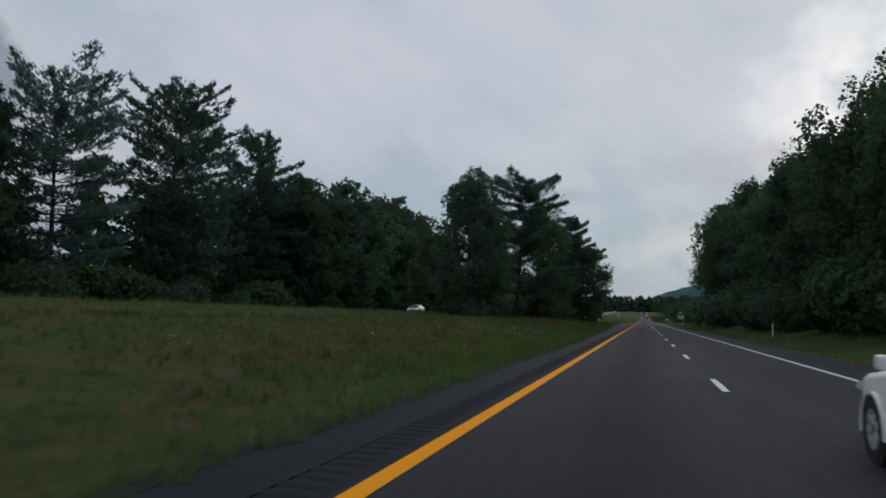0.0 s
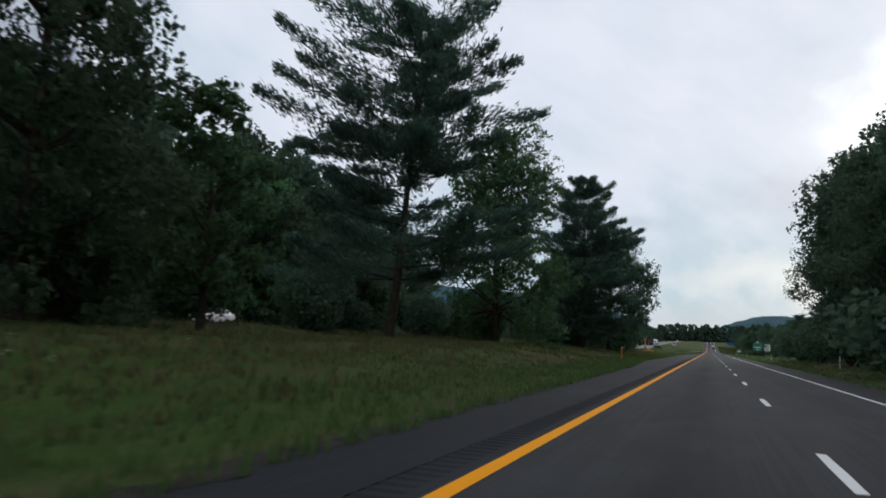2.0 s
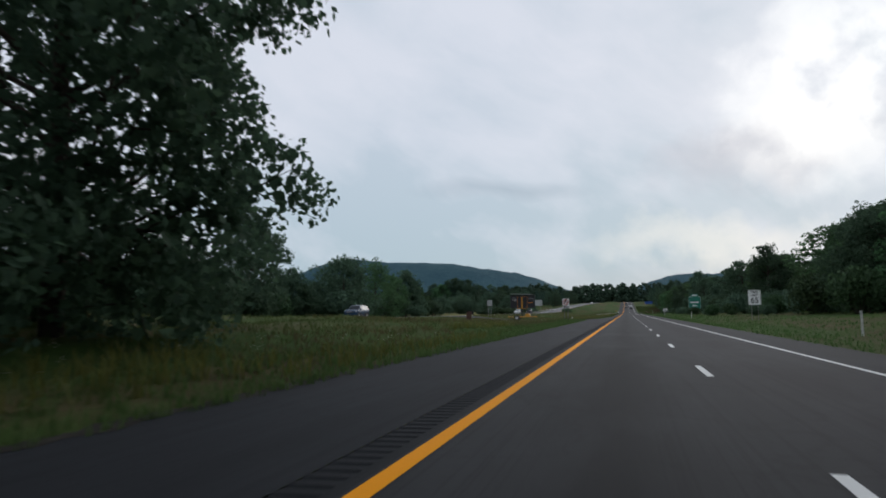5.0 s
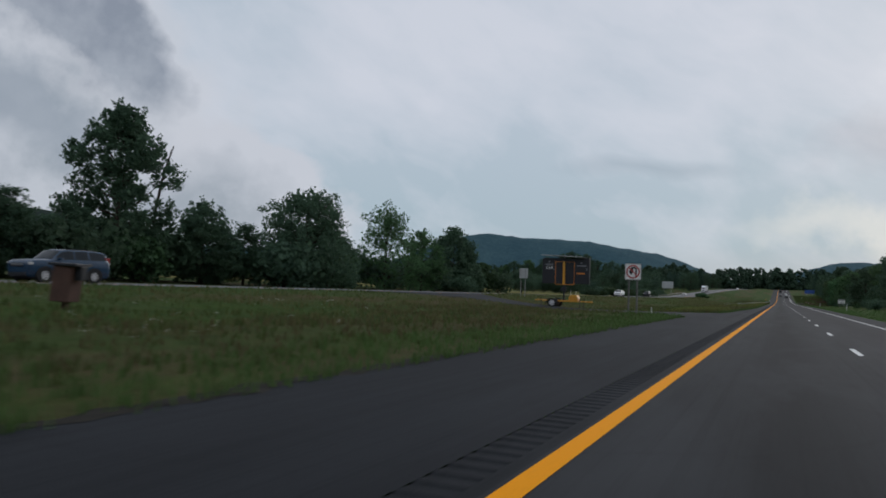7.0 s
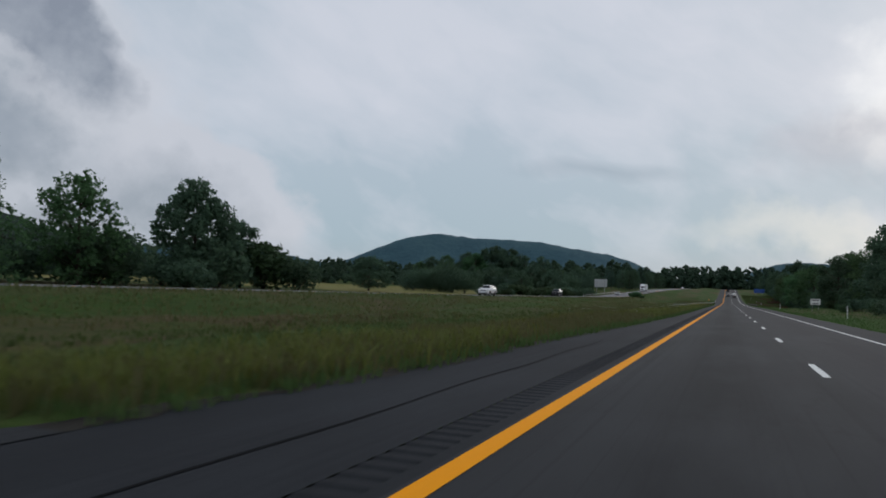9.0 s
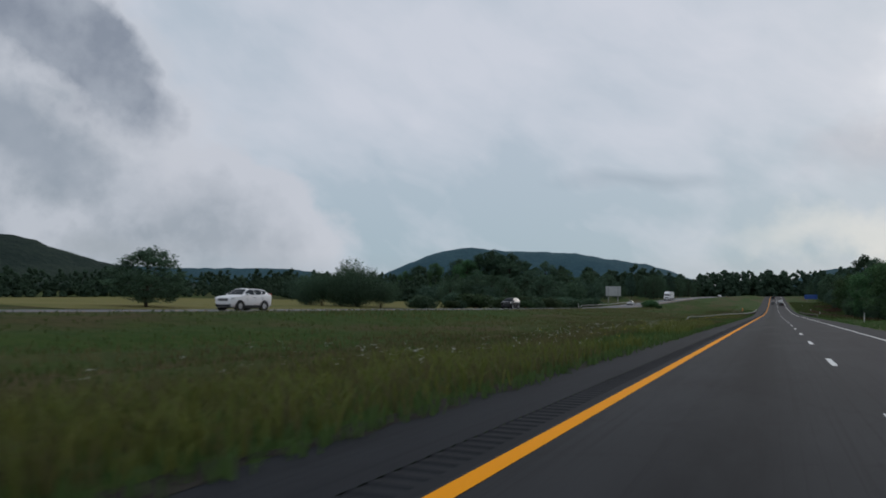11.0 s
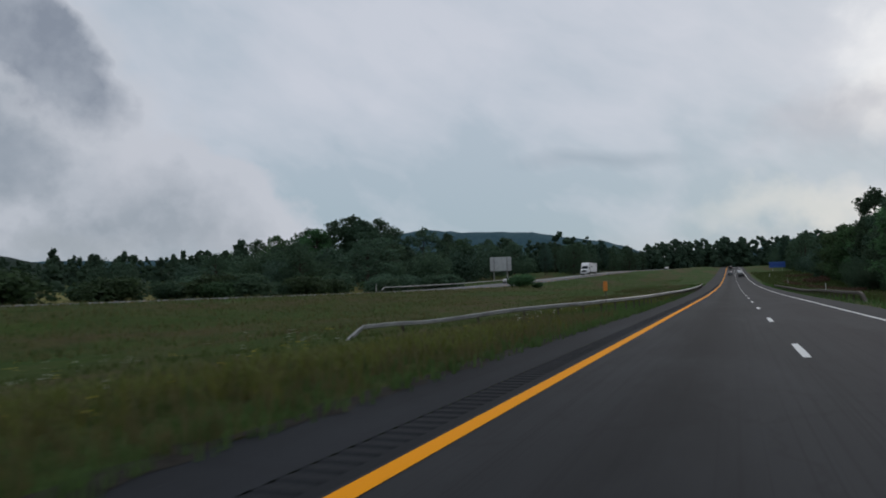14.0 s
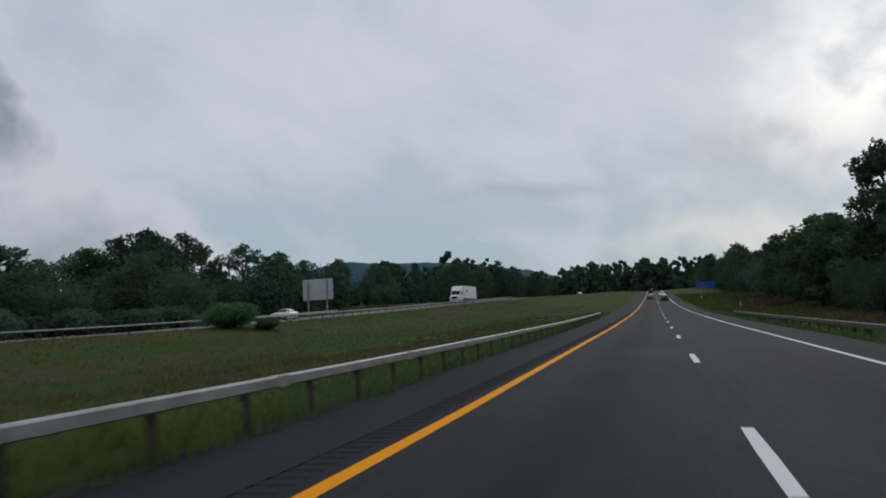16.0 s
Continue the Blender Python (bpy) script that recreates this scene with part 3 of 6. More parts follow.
# ---- distant hills ----
def build_hill(name, az, reach, height, across, deep, flat=0.0, label="", mat=None):
    """A long wooded ridge: az in degrees left of +y, seen from the middle of the road."""
    c = Vector((-math.sin(radians(az)) * reach, 300 + math.cos(radians(az)) * reach))
    ang = radians(az)
    nu, nv = 120, 26
    verts, faces = [], []
    for j in range(nv + 1):
        v = (j / nv * 2 - 1) * 2.0
        for i in range(nu + 1):
            u = (i / nu * 2 - 1) * 2.6
            s = max(abs(u) - flat, 0) if flat else abs(u)
            z = height * math.exp(-s * s * 0.9 - v * v * 1.1)
            x0, y0 = u * across, v * deep
            z *= 1 + 0.16 * noise.noise(Vector((u * 1.6 + az, v * 1.3, 0.3)))
            z += 6.0 * noise.noise(Vector((x0 * 0.02, y0 * 0.02, az))) + 3.5 * noise.noise(Vector((x0 * 0.07, y0 * 0.07, az)))
            if j == nv // 2 or abs(v) < 0.3:
                z += random.uniform(-1, 1) * 1.5
            x = c.x + x0 * math.cos(ang) + y0 * math.sin(ang) * -1
            y = c.y + x0 * math.sin(ang) + y0 * math.cos(ang)
            verts.append((x, y, z - 14))
    w = nu + 1
    for j in range(nv):
        for i in range(nu):
            faces.append((j * w + i, j * w + i + 1, (j + 1) * w + i + 1, (j + 1) * w + i))
    ob = new(name, mesh_of(name, verts, faces, mat or M_HILL_HAZED, True))
    tagged(ob, label, "hill", kind="structure")


def hill_material(name, stops):
    mat, n = shaded(name, 0.95, 0.05)
    a = n.noise(n.coord, 0.006, 4.0, 0.6)
    b = n.noise(n.coord, 0.05, 4.0, 0.7)
    col = n.ramp(n.math("ADD", n.math("MULTIPLY", a, 0.5), n.math("MULTIPLY", b, 0.5)),
                 stops)
    n.link(col, n.bsdf.inputs["Base Color"])
    bump(n, b, 1.0, 9.0)
    return mat


# aerial haze is put into the far hills' colour: bluer and paler
M_HILL_HAZED = hill_material("hazed_wooded_hill", [(0.3, (0.026, 0.062, 0.082)), (0.5, (0.044, 0.092, 0.112)), (0.7, (0.066, 0.120, 0.134))])
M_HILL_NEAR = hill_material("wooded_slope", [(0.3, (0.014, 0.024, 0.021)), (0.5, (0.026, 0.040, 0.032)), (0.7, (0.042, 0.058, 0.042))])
build_hill("hill", 17.5, 3500, 285, 620, 500, 0.35, "long wooded hill in the distance, coloured blue-green with haze")
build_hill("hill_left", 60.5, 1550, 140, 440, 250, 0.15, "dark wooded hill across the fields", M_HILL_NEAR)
build_hill("hill_low", 44.0, 4000, 195, 900, 400, 0.5, "low distant ridge, coloured blue with haze")
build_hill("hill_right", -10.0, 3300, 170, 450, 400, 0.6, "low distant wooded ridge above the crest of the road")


def build_field():
    xs, ys = np.arange(-300, -57.9, 11.0), np.arange(425, 640, 8.0)
    X, Y = np.meshgrid(xs, ys)
    X = X + 3 * np.sin(Y * 0.07)
    Z = land(X, Y) + 0.06
    w = len(xs)
    faces = [(i * w + j, i * w + j + 1, (i + 1) * w + j + 1, (i + 1) * w + j) for i in range(len(ys) - 1) for j in range(w - 1)]
    mat, n = shaded("hay", 0.95, 0.03)
    a = n.noise(n.coord, 0.05, 4.0, 0.6)
    b = n.noise(n.scaled(n.coord, (1.0, 0.2, 1.0)), 1.5, 4.0, 0.7)
    n.link(n.ramp(n.math("ADD", n.math("MULTIPLY", a, 0.6), n.math("MULTIPLY", b, 0.4)), [(0.35, (0.115, 0.125, 0.04)), (0.6, (0.19, 0.165, 0.065))]), n.bsdf.inputs["Base Color"])
    bump(n, b, 0.7, 0.15)
    ob = new("field", mesh_of("field", np.stack([X, Y, Z], -1).reshape(-1, 3), faces, mat, True))
    tagged(ob, "straw-coloured mown hay field beyond the road", "field", kind="structure")


build_field()


# ---- trees ----
def leaf_cards(centres, normals, size, rng, bent=0.35, aspect=(0.5, 1.0)):
    """One small folded leaf spray, four corners, for every centre."""
    n = len(centres)
    a = rng.normal(size=(n, 3))
    a -= (a * normals).sum(1, keepdims=True) * normals * 0.4
    a /= np.linalg.norm(a, axis=1, keepdims=True)
    b = np.cross(a, normals + 0.6 * rng.normal(size=(n, 3)))
    b /= np.linalg.norm(b, axis=1, keepdims=True) + 1e-9
    s = size * rng.uniform(0.6, 1.3, (n, 1))
    w = s * rng.uniform(*aspect, (n, 1))
    c = np.cross(a, b)
    v = np.stack([centres - a * s, centres - b * w * rng.uniform(0.6, 1.2, (n, 1)) + c * s * bent * rng.uniform(-1, 1, (n, 1)),
                  centres + a * s * rng.uniform(0.7, 1.2, (n, 1)), centres + b * w + c * s * bent * rng.uniform(-1, 1, (n, 1))], 1).reshape(-1, 3)
    f = np.arange(4 * n).reshape(n, 4)
    return v, f


def limb_mesh(segments, material):
    """Tapered limbs, five-sided: (from, to, radius, radius)."""
    verts, faces = [], []
    for a, b, r0, r1 in segments:
        a, b = Vector(a), Vector(b)
        q = (b - a).to_track_quat("Z", "Y")
        base = len(verts)
        m = 7 if r0 > 0.12 else 3
        for p, r in ((a, r0), (b, r1)):
            for k in range(m):
                verts.append(p + q @ Vector((math.cos(k * 2 * math.pi / m) * r, math.sin(k * 2 * math.pi / m) * r, 0)))
        for k in range(m):
            faces.append((base + k, base + (k + 1) % m, base + m + (k + 1) % m, base + m + k))
    return mesh_of("trunk", verts, faces, material, True)


def broadleaf(seed, h, r, bare=0.07, lobes=28, cards=4900, size=0.29, top=1.0, material=None, trunk=None, fill=10):
    """Meshes of a broad-leaved tree: trunk with limbs, and a crown of uneven clumps."""
    rng = np.random.default_rng(seed)
    segs = [((0, 0, -0.4), (0.1, 0, h * 0.35), trunk or h * 0.018, h * 0.013), ((0.1, 0, h * 0.35), (0, 0.15, h * 0.8), h * 0.013, h * 0.004)]
    centres = []
    for k in range(lobes):
        f = (k + 0.5) / lobes
        z = h * (bare + (0.9 - bare) * f)
        wide = r * (math.sin(math.pi * min(0.22 + 0.72 * f ** top, 1)) ** 0.7)
        ang = k * 2.399 + rng.uniform(-0.5, 0.5)
        d = wide * rng.uniform(0.4, 0.98) if k < lobes - 2 else wide * 0.2
        c = np.array([math.cos(ang) * d, math.sin(ang) * d, z + rng.uniform(-0.04, 0.04) * h])
        rad = r * rng.uniform(0.25, 0.42)
        centres.append((c, rad))
        start = (0.05, 0.05, max(z - d * 0.75, h * 0.14))
        mid = (np.array(start) + c) / 2 + np.array([0, 0, -0.1 * d])
        segs += [(start, tuple(mid), h * 0.0065, h * 0.004), (tuple(mid), tuple(c), h * 0.004, h * 0.0015)]
        for _ in range(3):
            e = c + np.clip(rng.normal(size=3), -1.0, 1.0) * rad * 0.55
            segs.append((tuple(c - (c - mid) * 0.2), tuple(e), h * 0.002, h * 0.0006))
    pts, nor = [], []
    weight = np.array([q[1] ** 2 for q in centres])
    counts = (cards * weight / weight.sum()).astype(int)
    for (c, rad), m in zip(centres, counts):
        # clumps of leaves on the shell of the lobe
        heads = max(m // (16 if m > 400 else 9), 5)
        d = rng.normal(size=(heads, 3))
        d /= np.linalg.norm(d, axis=1, keepdims=True)
        head = c + d * rad * rng.uniform(0.55, 1.05, (heads, 1)) * np.array([1, 1, 0.78])
        pick = rng.integers(0, heads, m)
        spread = rng.normal(size=(m, 3))
        spread *= rng.uniform(0.2, 1.0, (m, 1)) * min(rad * 0.26, 0.62) / np.linalg.norm(spread, axis=1, keepdims=True)
        pts.append(head[pick] + spread)
        nor.append(d[pick] * 0.7 + rng.normal(size=(m, 3)) * 0.5)
    pts, nor = np.concatenate(pts), np.concatenate(nor)
    nor /= np.linalg.norm(nor, axis=1, keepdims=True)
    v, f = leaf_cards(pts, nor, size, rng)
    # larger sprays deep inside the lobes
    inner = np.concatenate([c + np.clip(rng.normal(size=(fill, 3)), -1.5, 1.5) * rad * 0.33 for c, rad in centres])
    v2, f2 = leaf_cards(inner, rng.normal(size=inner.shape), min(size * 1.9, 0.36), rng)
    v, f = np.concatenate([v, v2]), np.concatenate([f, f2 + len(v)])
    return limb_mesh(segs, M_BARK), mesh_of("crown", v, f, material or M_LEAF)


def pine(seed, h, r, bare=0.12, whorls=24, reach=None, ragged=0.25, size=0.42, tufts=24, lean=0.0, material=None, gaps=0.12, slim=0.4, plate=0.16, sweep=0.75):
    """Meshes of a white pine: tiers of long level boughs with upturned tufts of needles."""
    rng = np.random.default_rng(seed)
    segs = []
    for k in range(6):
        z0, z1 = -0.4 + (h + 0.2) * k / 6, -0.4 + (h + 0.2) * (k + 1) / 6
        segs.append(((math.sin(k) * 0.12 + lean * z0, math.cos(k) * 0.1, z0), (math.sin(k + 1) * 0.12 + lean * z1, math.cos(k + 1) * 0.1, z1),
                     h * 0.016 * (1 - k / 6.5), h * 0.016 * (1 - (k + 1) / 6.5)))
    pts, nor, axis_ = [], [], []
    shape = reach or (lambda f: (0.5 + 0.5 * min(f / 0.35, 1)) * (1 - f ** 2.2) ** 0.85 * 0.92 + 0.04)
    for w in range(whorls):
        f = (w + rng.uniform(0, 0.8)) / whorls
        z = h * (bare + (0.99 - bare) * f)
        n_b = rng.integers(5, 8) if f < 0.9 else 5
        turn = rng.uniform(0, 6.28)
        for b in range(n_b):
            if rng.uniform() < gaps:
                continue
            ang = turn + b * 6.283 / n_b + rng.uniform(-0.3, 0.3)
            length = r * shape(f) * rng.uniform(1 - 1.5 * ragged, 1 + ragged * 0.55) + 0.5
            up = rng.uniform(-0.02, 0.16) + sweep * f ** 3
            root = np.array([lean * z, 0, z])
            way = np.array([math.cos(ang), math.sin(ang), up])
            tip_curl = rng.uniform(0.05, 0.22)
            def along(s):
                p = root + way * length * s
                p[2] += tip_curl * length * s * s - 0.06 * length * s
                return p
            segs.append((tuple(along(0)), tuple(along(0.5)), h * 0.0032, h * 0.002))
            segs.append((tuple(along(0.5)), tuple(along(1.0)), h * 0.002, h * 0.0006))
            m = max(int(tufts * (0.4 + length / r)), 5)
            side = np.array([-math.sin(ang), math.cos(ang), 0])
            for i in range(m):
                s = rng.uniform(0.22, 1.04) ** 0.75
                off = side * rng.normal() * (0.30 * length * (1.05 - s) + 0.15)
                c = along(s) + off + np.array([0, 0, rng.normal() * plate + 0.05])
                for _ in range(3):
                    d = way * 0.8 + side * rng.normal() * 0.8 + np.array([0, 0, rng.uniform(0.1, 1.0)])
                    d /= np.linalg.norm(d)
                    pts.append(c + rng.normal(size=3) * 0.13)
                    axis_.append(d)
    pts, ax = np.array(pts), np.array(axis_)
    n = len(pts)
    side = np.cross(ax, rng.normal(size=(n, 3)))
    side /= np.linalg.norm(side, axis=1, keepdims=True)
    s = size * rng.uniform(0.7, 1.3, (n, 1))
    v = np.stack([pts - ax * s * 0.5, pts + side * s * slim, pts + ax * s, pts - side * s * slim], 1).reshape(-1, 3)
    return limb_mesh(segs, M_BARK), mesh_of("crown", v, np.arange(4 * n).reshape(n, 4), material or M_NEEDLE)


def bush(seed, h, r, cards=1500, size=0.22, material=None):
    rng = np.random.default_rng(seed)
    segs, pts, nor = [], [], []
    for k in range(9):
        ang, d = k * 2.4, r * rng.uniform(0.1, 0.65)
        c = np.array([math.cos(ang) * d, math.sin(ang) * d, h * rng.uniform(0.3, 0.68)])
        segs.append(((0, 0, -0.2), tuple(c), 0.05, 0.015))
        m = cards // 9
        u = rng.normal(size=(m, 3))
        u /= np.linalg.norm(u, axis=1, keepdims=True)
        p = c + u * np.array([r * 0.5, r * 0.5, h * 0.36]) * rng.uniform(0.6, 1.12, (m, 1))
        p[:, 2] = np.maximum(p[:, 2], 0.05)
        pts.append(p), nor.append(u)
    v, f = leaf_cards(np.concatenate(pts), np.concatenate(nor), size, rng)
    return limb_mesh(segs, M_BARK), mesh_of("crown", v, f, material or M_BUSH)


def plant(name, meshes, x, y, turn, label, category, group="", scale=1.0, wide=1.0, sink=0.0):
    ob = thing(name, label, category, Matrix.Identity(4), group)
    ob.matrix_basis = pose(x, y, at(x, y) - sink, 0, 0, turn) @ Matrix.Diagonal((scale * wide, scale * wide, scale, 1))
    for nm, me in zip(("trunk", "crown"), meshes):
        part(nm, me, None, ob)
    return ob


def grow(kinds, spots, group, label, category="tree", name="tree", seed=3, wide=1.0):
    """Trees of the given kinds at (x, y, height)."""
    rng = random.Random(seed)
    for x, y, h in spots:
        meshes, own = rng.choice(kinds)
        plant(name, meshes, x, y, rng.uniform(0, 360), label, category, group, h / own * rng.uniform(0.94, 1.06), rng.uniform(0.88, 1.15) * wide)


OAKS = [(broadleaf(11, 20, 6.0, lobes=40, cards=15000, size=0.16, fill=60), 20), (broadleaf(12, 20, 5.2, lobes=34, cards=14000, size=0.16, fill=60), 20), (broadleaf(13, 20, 6.6, bare=0.12, lobes=44, cards=16000, size=0.16, fill=60), 20), (broadleaf(14, 20, 4.8, lobes=34, cards=13000, size=0.16, fill=60, top=0.8, material=M_LEAF_LIGHT), 20)]
FAR_OAKS = [(broadleaf(15, 20, 6.2, lobes=34, cards=8200, size=0.22, fill=40), 20), (broadleaf(16, 20, 5.4, lobes=30, cards=7800, size=0.22, fill=40), 20), (broadleaf(17, 20, 6.6, lobes=36, cards=8600, size=0.22, fill=40, material=M_LEAF_LIGHT), 20)]
DIST_OAKS = [(broadleaf(18, 20, 6.4, lobes=28, cards=4600, size=0.29, fill=24), 20), (broadleaf(19, 20, 5.6, lobes=26, cards=4400, size=0.29, fill=24), 20), (broadleaf(20, 20, 6.8, lobes=28, cards=4800, size=0.29, fill=24), 20)]
DIST_PINES = [(pine(23, 26, 6.6, tufts=7, size=0.9), 26)]
PINES = [(pine(21, 26, 7.0, tufts=16, size=0.55), 26), (pine(22, 26, 6.4, bare=0.2, gaps=0.25, tufts=16, size=0.55), 26)]
SHRUBS = [(bush(31, 3.0, 2.2, 2000, 0.17, material=M_LEAF), 3.0), (bush(32, 3.0, 2.6, 2100, 0.17), 3.0), (bush(33, 3.0, 1.9, 1900, 0.17, material=M_LEAF), 3.0)]
MID_SHRUBS = [(bush(34, 3.0, 2.2, 1600, 0.155), 3.0), (bush(35, 3.0, 2.5, 1600, 0.155, material=M_LEAF), 3.0), (bush(38, 3.0, 2.3, 1600, 0.155, material=M_LEAF), 3.0)]
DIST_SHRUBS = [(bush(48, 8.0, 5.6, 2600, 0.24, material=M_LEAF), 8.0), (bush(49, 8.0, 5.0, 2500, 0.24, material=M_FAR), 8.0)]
NEAR_SHRUBS = [(bush(36, 3.0, 2.2, 4200, 0.12, material=M_LEAF), 3.0), (bush(37, 3.0, 2.5, 4200, 0.12, material=M_LEAF), 3.0)]
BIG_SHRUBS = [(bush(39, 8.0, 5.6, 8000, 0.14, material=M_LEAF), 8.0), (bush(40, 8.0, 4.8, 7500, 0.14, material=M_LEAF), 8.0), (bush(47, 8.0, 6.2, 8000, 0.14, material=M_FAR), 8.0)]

# trees of the median
plant("maple", broadleaf(48, 16.6, 4.0, bare=0.04, lobes=46, cards=26000, size=0.12, fill=20), -15.2, 78.5, 150, "dark green broad-leaved tree in the median grass", "tree")
plant("maple", broadleaf(41, 17.2, 4.5, bare=0.03, lobes=52, cards=30000, size=0.12, fill=12), -18.2, 88.0, 20, "dark green broad-leaved tree in the median grass", "tree")
plant("maple", broadleaf(42, 10.8, 2.7, bare=0.15, lobes=26, cards=11000, size=0.12, fill=6, material=M_LEAF_LIGHT), -17.0, 95.4, 80, "lighter green maple beside darker trees", "tree")
plant("pine_tree", pine(43, 21.4, 7.8, bare=0.16, sweep=0.3, whorls=25, reach=lambda f: (0.8 + 0.5 * min(f, 0.4)) * (1 - f ** 7) ** 0.7, size=0.30, slim=0.15, plate=0.12, tufts=240, gaps=0.32, ragged=0.6, lean=0.09), -17.0, 113.5, 0, "tall white pine with layered open boughs", "tree")
plant("maple", broadleaf(44, 22.0, 6.4, bare=0.06, lobes=54, cards=40000, size=0.13, top=0.75, fill=48, material=M_LEAF_LIGHT), -16.5, 136.5, 200, "leafy green maple with a dense tall crown", "tree")
plant("pine_tree", pine(45, 22.6, 8.9, bare=0.05, whorls=27, reach=lambda f: min(1.0, 0.45 + 3.0 * f) * (1 - f) ** 0.5, size=0.26, slim=0.17, plate=0.14, tufts=330, gaps=0.1, ragged=0.5, sweep=0.5), -13.4, 167.0, 60, "broad dark pine standing alone in the grass", "tree")
plant("maple", broadleaf(47, 15.5, 5.0, bare=0.03, lobes=40, cards=20000, size=0.15, fill=60), -17.0, 177.0, 120, "dark broad-leaved tree close behind the pine", "tree")
plant("maple", broadleaf(46, 19.0, 7.2, bare=0.05, lobes=50, cards=44000, size=0.14, fill=60), -13.0, 190.0, 10, "dark broad-leaved tree close behind the pine", "tree")
grow(NEAR_SHRUBS, [(-17.5 - (k * 2.3) % 5, 84 + k * 8.1, 2.0 + (k * 1.7) % 1.8) for k in range(8)], "shrubs under the trees", "leafy shrub among the median trees", "shrub", "shrub", 5)
grow(NEAR_SHRUBS, [(-15.0 - (k * 4.1) % 7, 168 + k * 4.6, 2.4 + (k * 1.3) % 2.2) for k in range(8)], "shrubs under the pine", "green shrub around the trunk of a pine", "shrub", "shrub", 6)

# woods beyond the opposite carriageway
def rows_of(x0, x1, y0, y1, n, h0, h1, seed):
    rng = random.Random(seed)
    return [(rng.uniform(x0, x1), y0 + (y1 - y0) * (k + rng.uniform(0.1, 0.9)) / n, rng.uniform(h0, h1)) for k in range(n)]


WOODS = "trees of the roadside wood"
plant("pine_tree", pine(51, 26.2, 8.2, bare=0.12, whorls=22, reach=lambda f: (0.6 + 0.4 * min(f / 0.3, 1)) * (1 - f ** 7) ** 0.7, gaps=0.2, tufts=80, size=0.36, slim=0.24, ragged=0.38), -52, 77, 0, "tall dark pine at the edge of a wood", "tree", WOODS)
plant("pine_tree", pine(52, 25, 6.4, bare=0.12, whorls=23, reach=lambda f: (0.6 + 0.4 * min(f / 0.3, 1)) * (1 - f ** 7) ** 0.7, gaps=0.2, tufts=70, size=0.36, slim=0.24, ragged=0.32), -54, 100, 40, "slender dark pine at the edge of a wood", "tree", WOODS)
plant("pine_tree", pine(53, 22.5, 8.6, bare=0.12, whorls=22, reach=lambda f: (0.6 + 0.4 * min(f / 0.3, 1)) * (1 - f ** 7) ** 0.7, gaps=0.2, tufts=80, size=0.36, slim=0.24, ragged=0.38), -55, 62, 70, "tall dark pine at the edge of a wood", "tree", WOODS)
plant("pine_tree", pine(54, 25.4, 6.0, bare=0.15, whorls=20, reach=lambda f: (0.6 + 0.4 * min(f / 0.3, 1)) * (1 - f ** 7) ** 0.7, gaps=0.26, tufts=70, size=0.36, slim=0.24, ragged=0.42), -56, 86, 110, "dark pine crowding a taller neighbour", "tree", WOODS)
grow(PINES + OAKS[:2], rows_of(-66, -50, 20, 60, 9, 20, 25, 1), WOODS, "tall dark tree in a roadside wood", seed=11)
grow(PINES, [(-50, 152, 25), (-53, 128, 25.5)], WOODS, "tall dark tree in a roadside wood", seed=44)
grow(FAR_OAKS, rows_of(-60, -49, 104, 180, 26, 21, 26.5, 2), WOODS, "dark broad-leaved tree in a roadside wood", seed=12)
grow(DIST_OAKS, rows_of(-62, -48, 40, 112, 9, 12, 18, 3), WOODS, "dark broad-leaved tree in a roadside wood", seed=13)
grow(OAKS, [(-49, 185, 22), (-52, 178, 21), (-47, 192, 15), (-55, 193, 19), (-50, 172, 20)], WOODS, "broad dark oak at the end of a wood", seed=14)
grow(SHRUBS, rows_of(-50, -44.5, 20, 200, 34, 2.5, 4.5, 4), "shrubs along the wood", "dense shrub at the foot of a wood", "shrub", "shrub", 15)

# hedge and trees beyond the opposite carriageway, past the wood
FIELD = "trees along the field"
plant("oak", broadleaf(81, 21.5, 5.6, bare=0.1, lobes=46, cards=22000, size=0.18, fill=40, top=1.2), -67, 298.5, 0, "tall old oak above a hedge", "tree", FIELD)
plant("tree", broadleaf(83, 14.4, 7.6, bare=0.04, lobes=46, cards=15000, size=0.17, top=0.8, fill=60), -59.5, 324.5, 30, "broad green tree beside the opposite road", "tree", FIELD)
plant("tree", broadleaf(84, 10.4, 5.0, lobes=30, cards=7000, size=0.17, fill=40), -64.6, 309.5, 80, "green tree in an overgrown hedge", "tree", FIELD)
plant("tree", broadleaf(82, 15.6, 6.2, bare=0.05, lobes=40, cards=10000, size=0.155, top=0.7, fill=10, material=M_LEAF_LIGHT), -61, 350, 0, "airy light green tree beside a field", "tree", FIELD)
plant("tree", broadleaf(85, 12.6, 4.6, lobes=30, cards=7500, size=0.16, fill=20, material=M_LEAF_LIGHT), -61, 364, 140, "light green tree beside a field", "tree", FIELD)
plant("tree", broadleaf(86, 14.0, 6.0, lobes=38, cards=9000, size=0.2, fill=90), -63.5, 384.5, 200, "dense round green tree beside a field", "tree", FIELD)
plant("tree", OAKS[1][0], -65, 396, 60, "small dense tree beside a field", "tree", FIELD, 0.52, 1.4)
grow(OAKS[:3], [(-63, 272, 12.5), (-66, 276, 10), (-63.5, 282.5, 9.2), (-64, 290, 8.6), (-63, 308, 8.0), (-62, 314.5, 8.2), (-63.5, 331.5, 10.2), (-65, 337, 9.5), (-66, 343, 9.0)], FIELD, "dark green tree in an overgrown hedge", seed=17, wide=1.5)
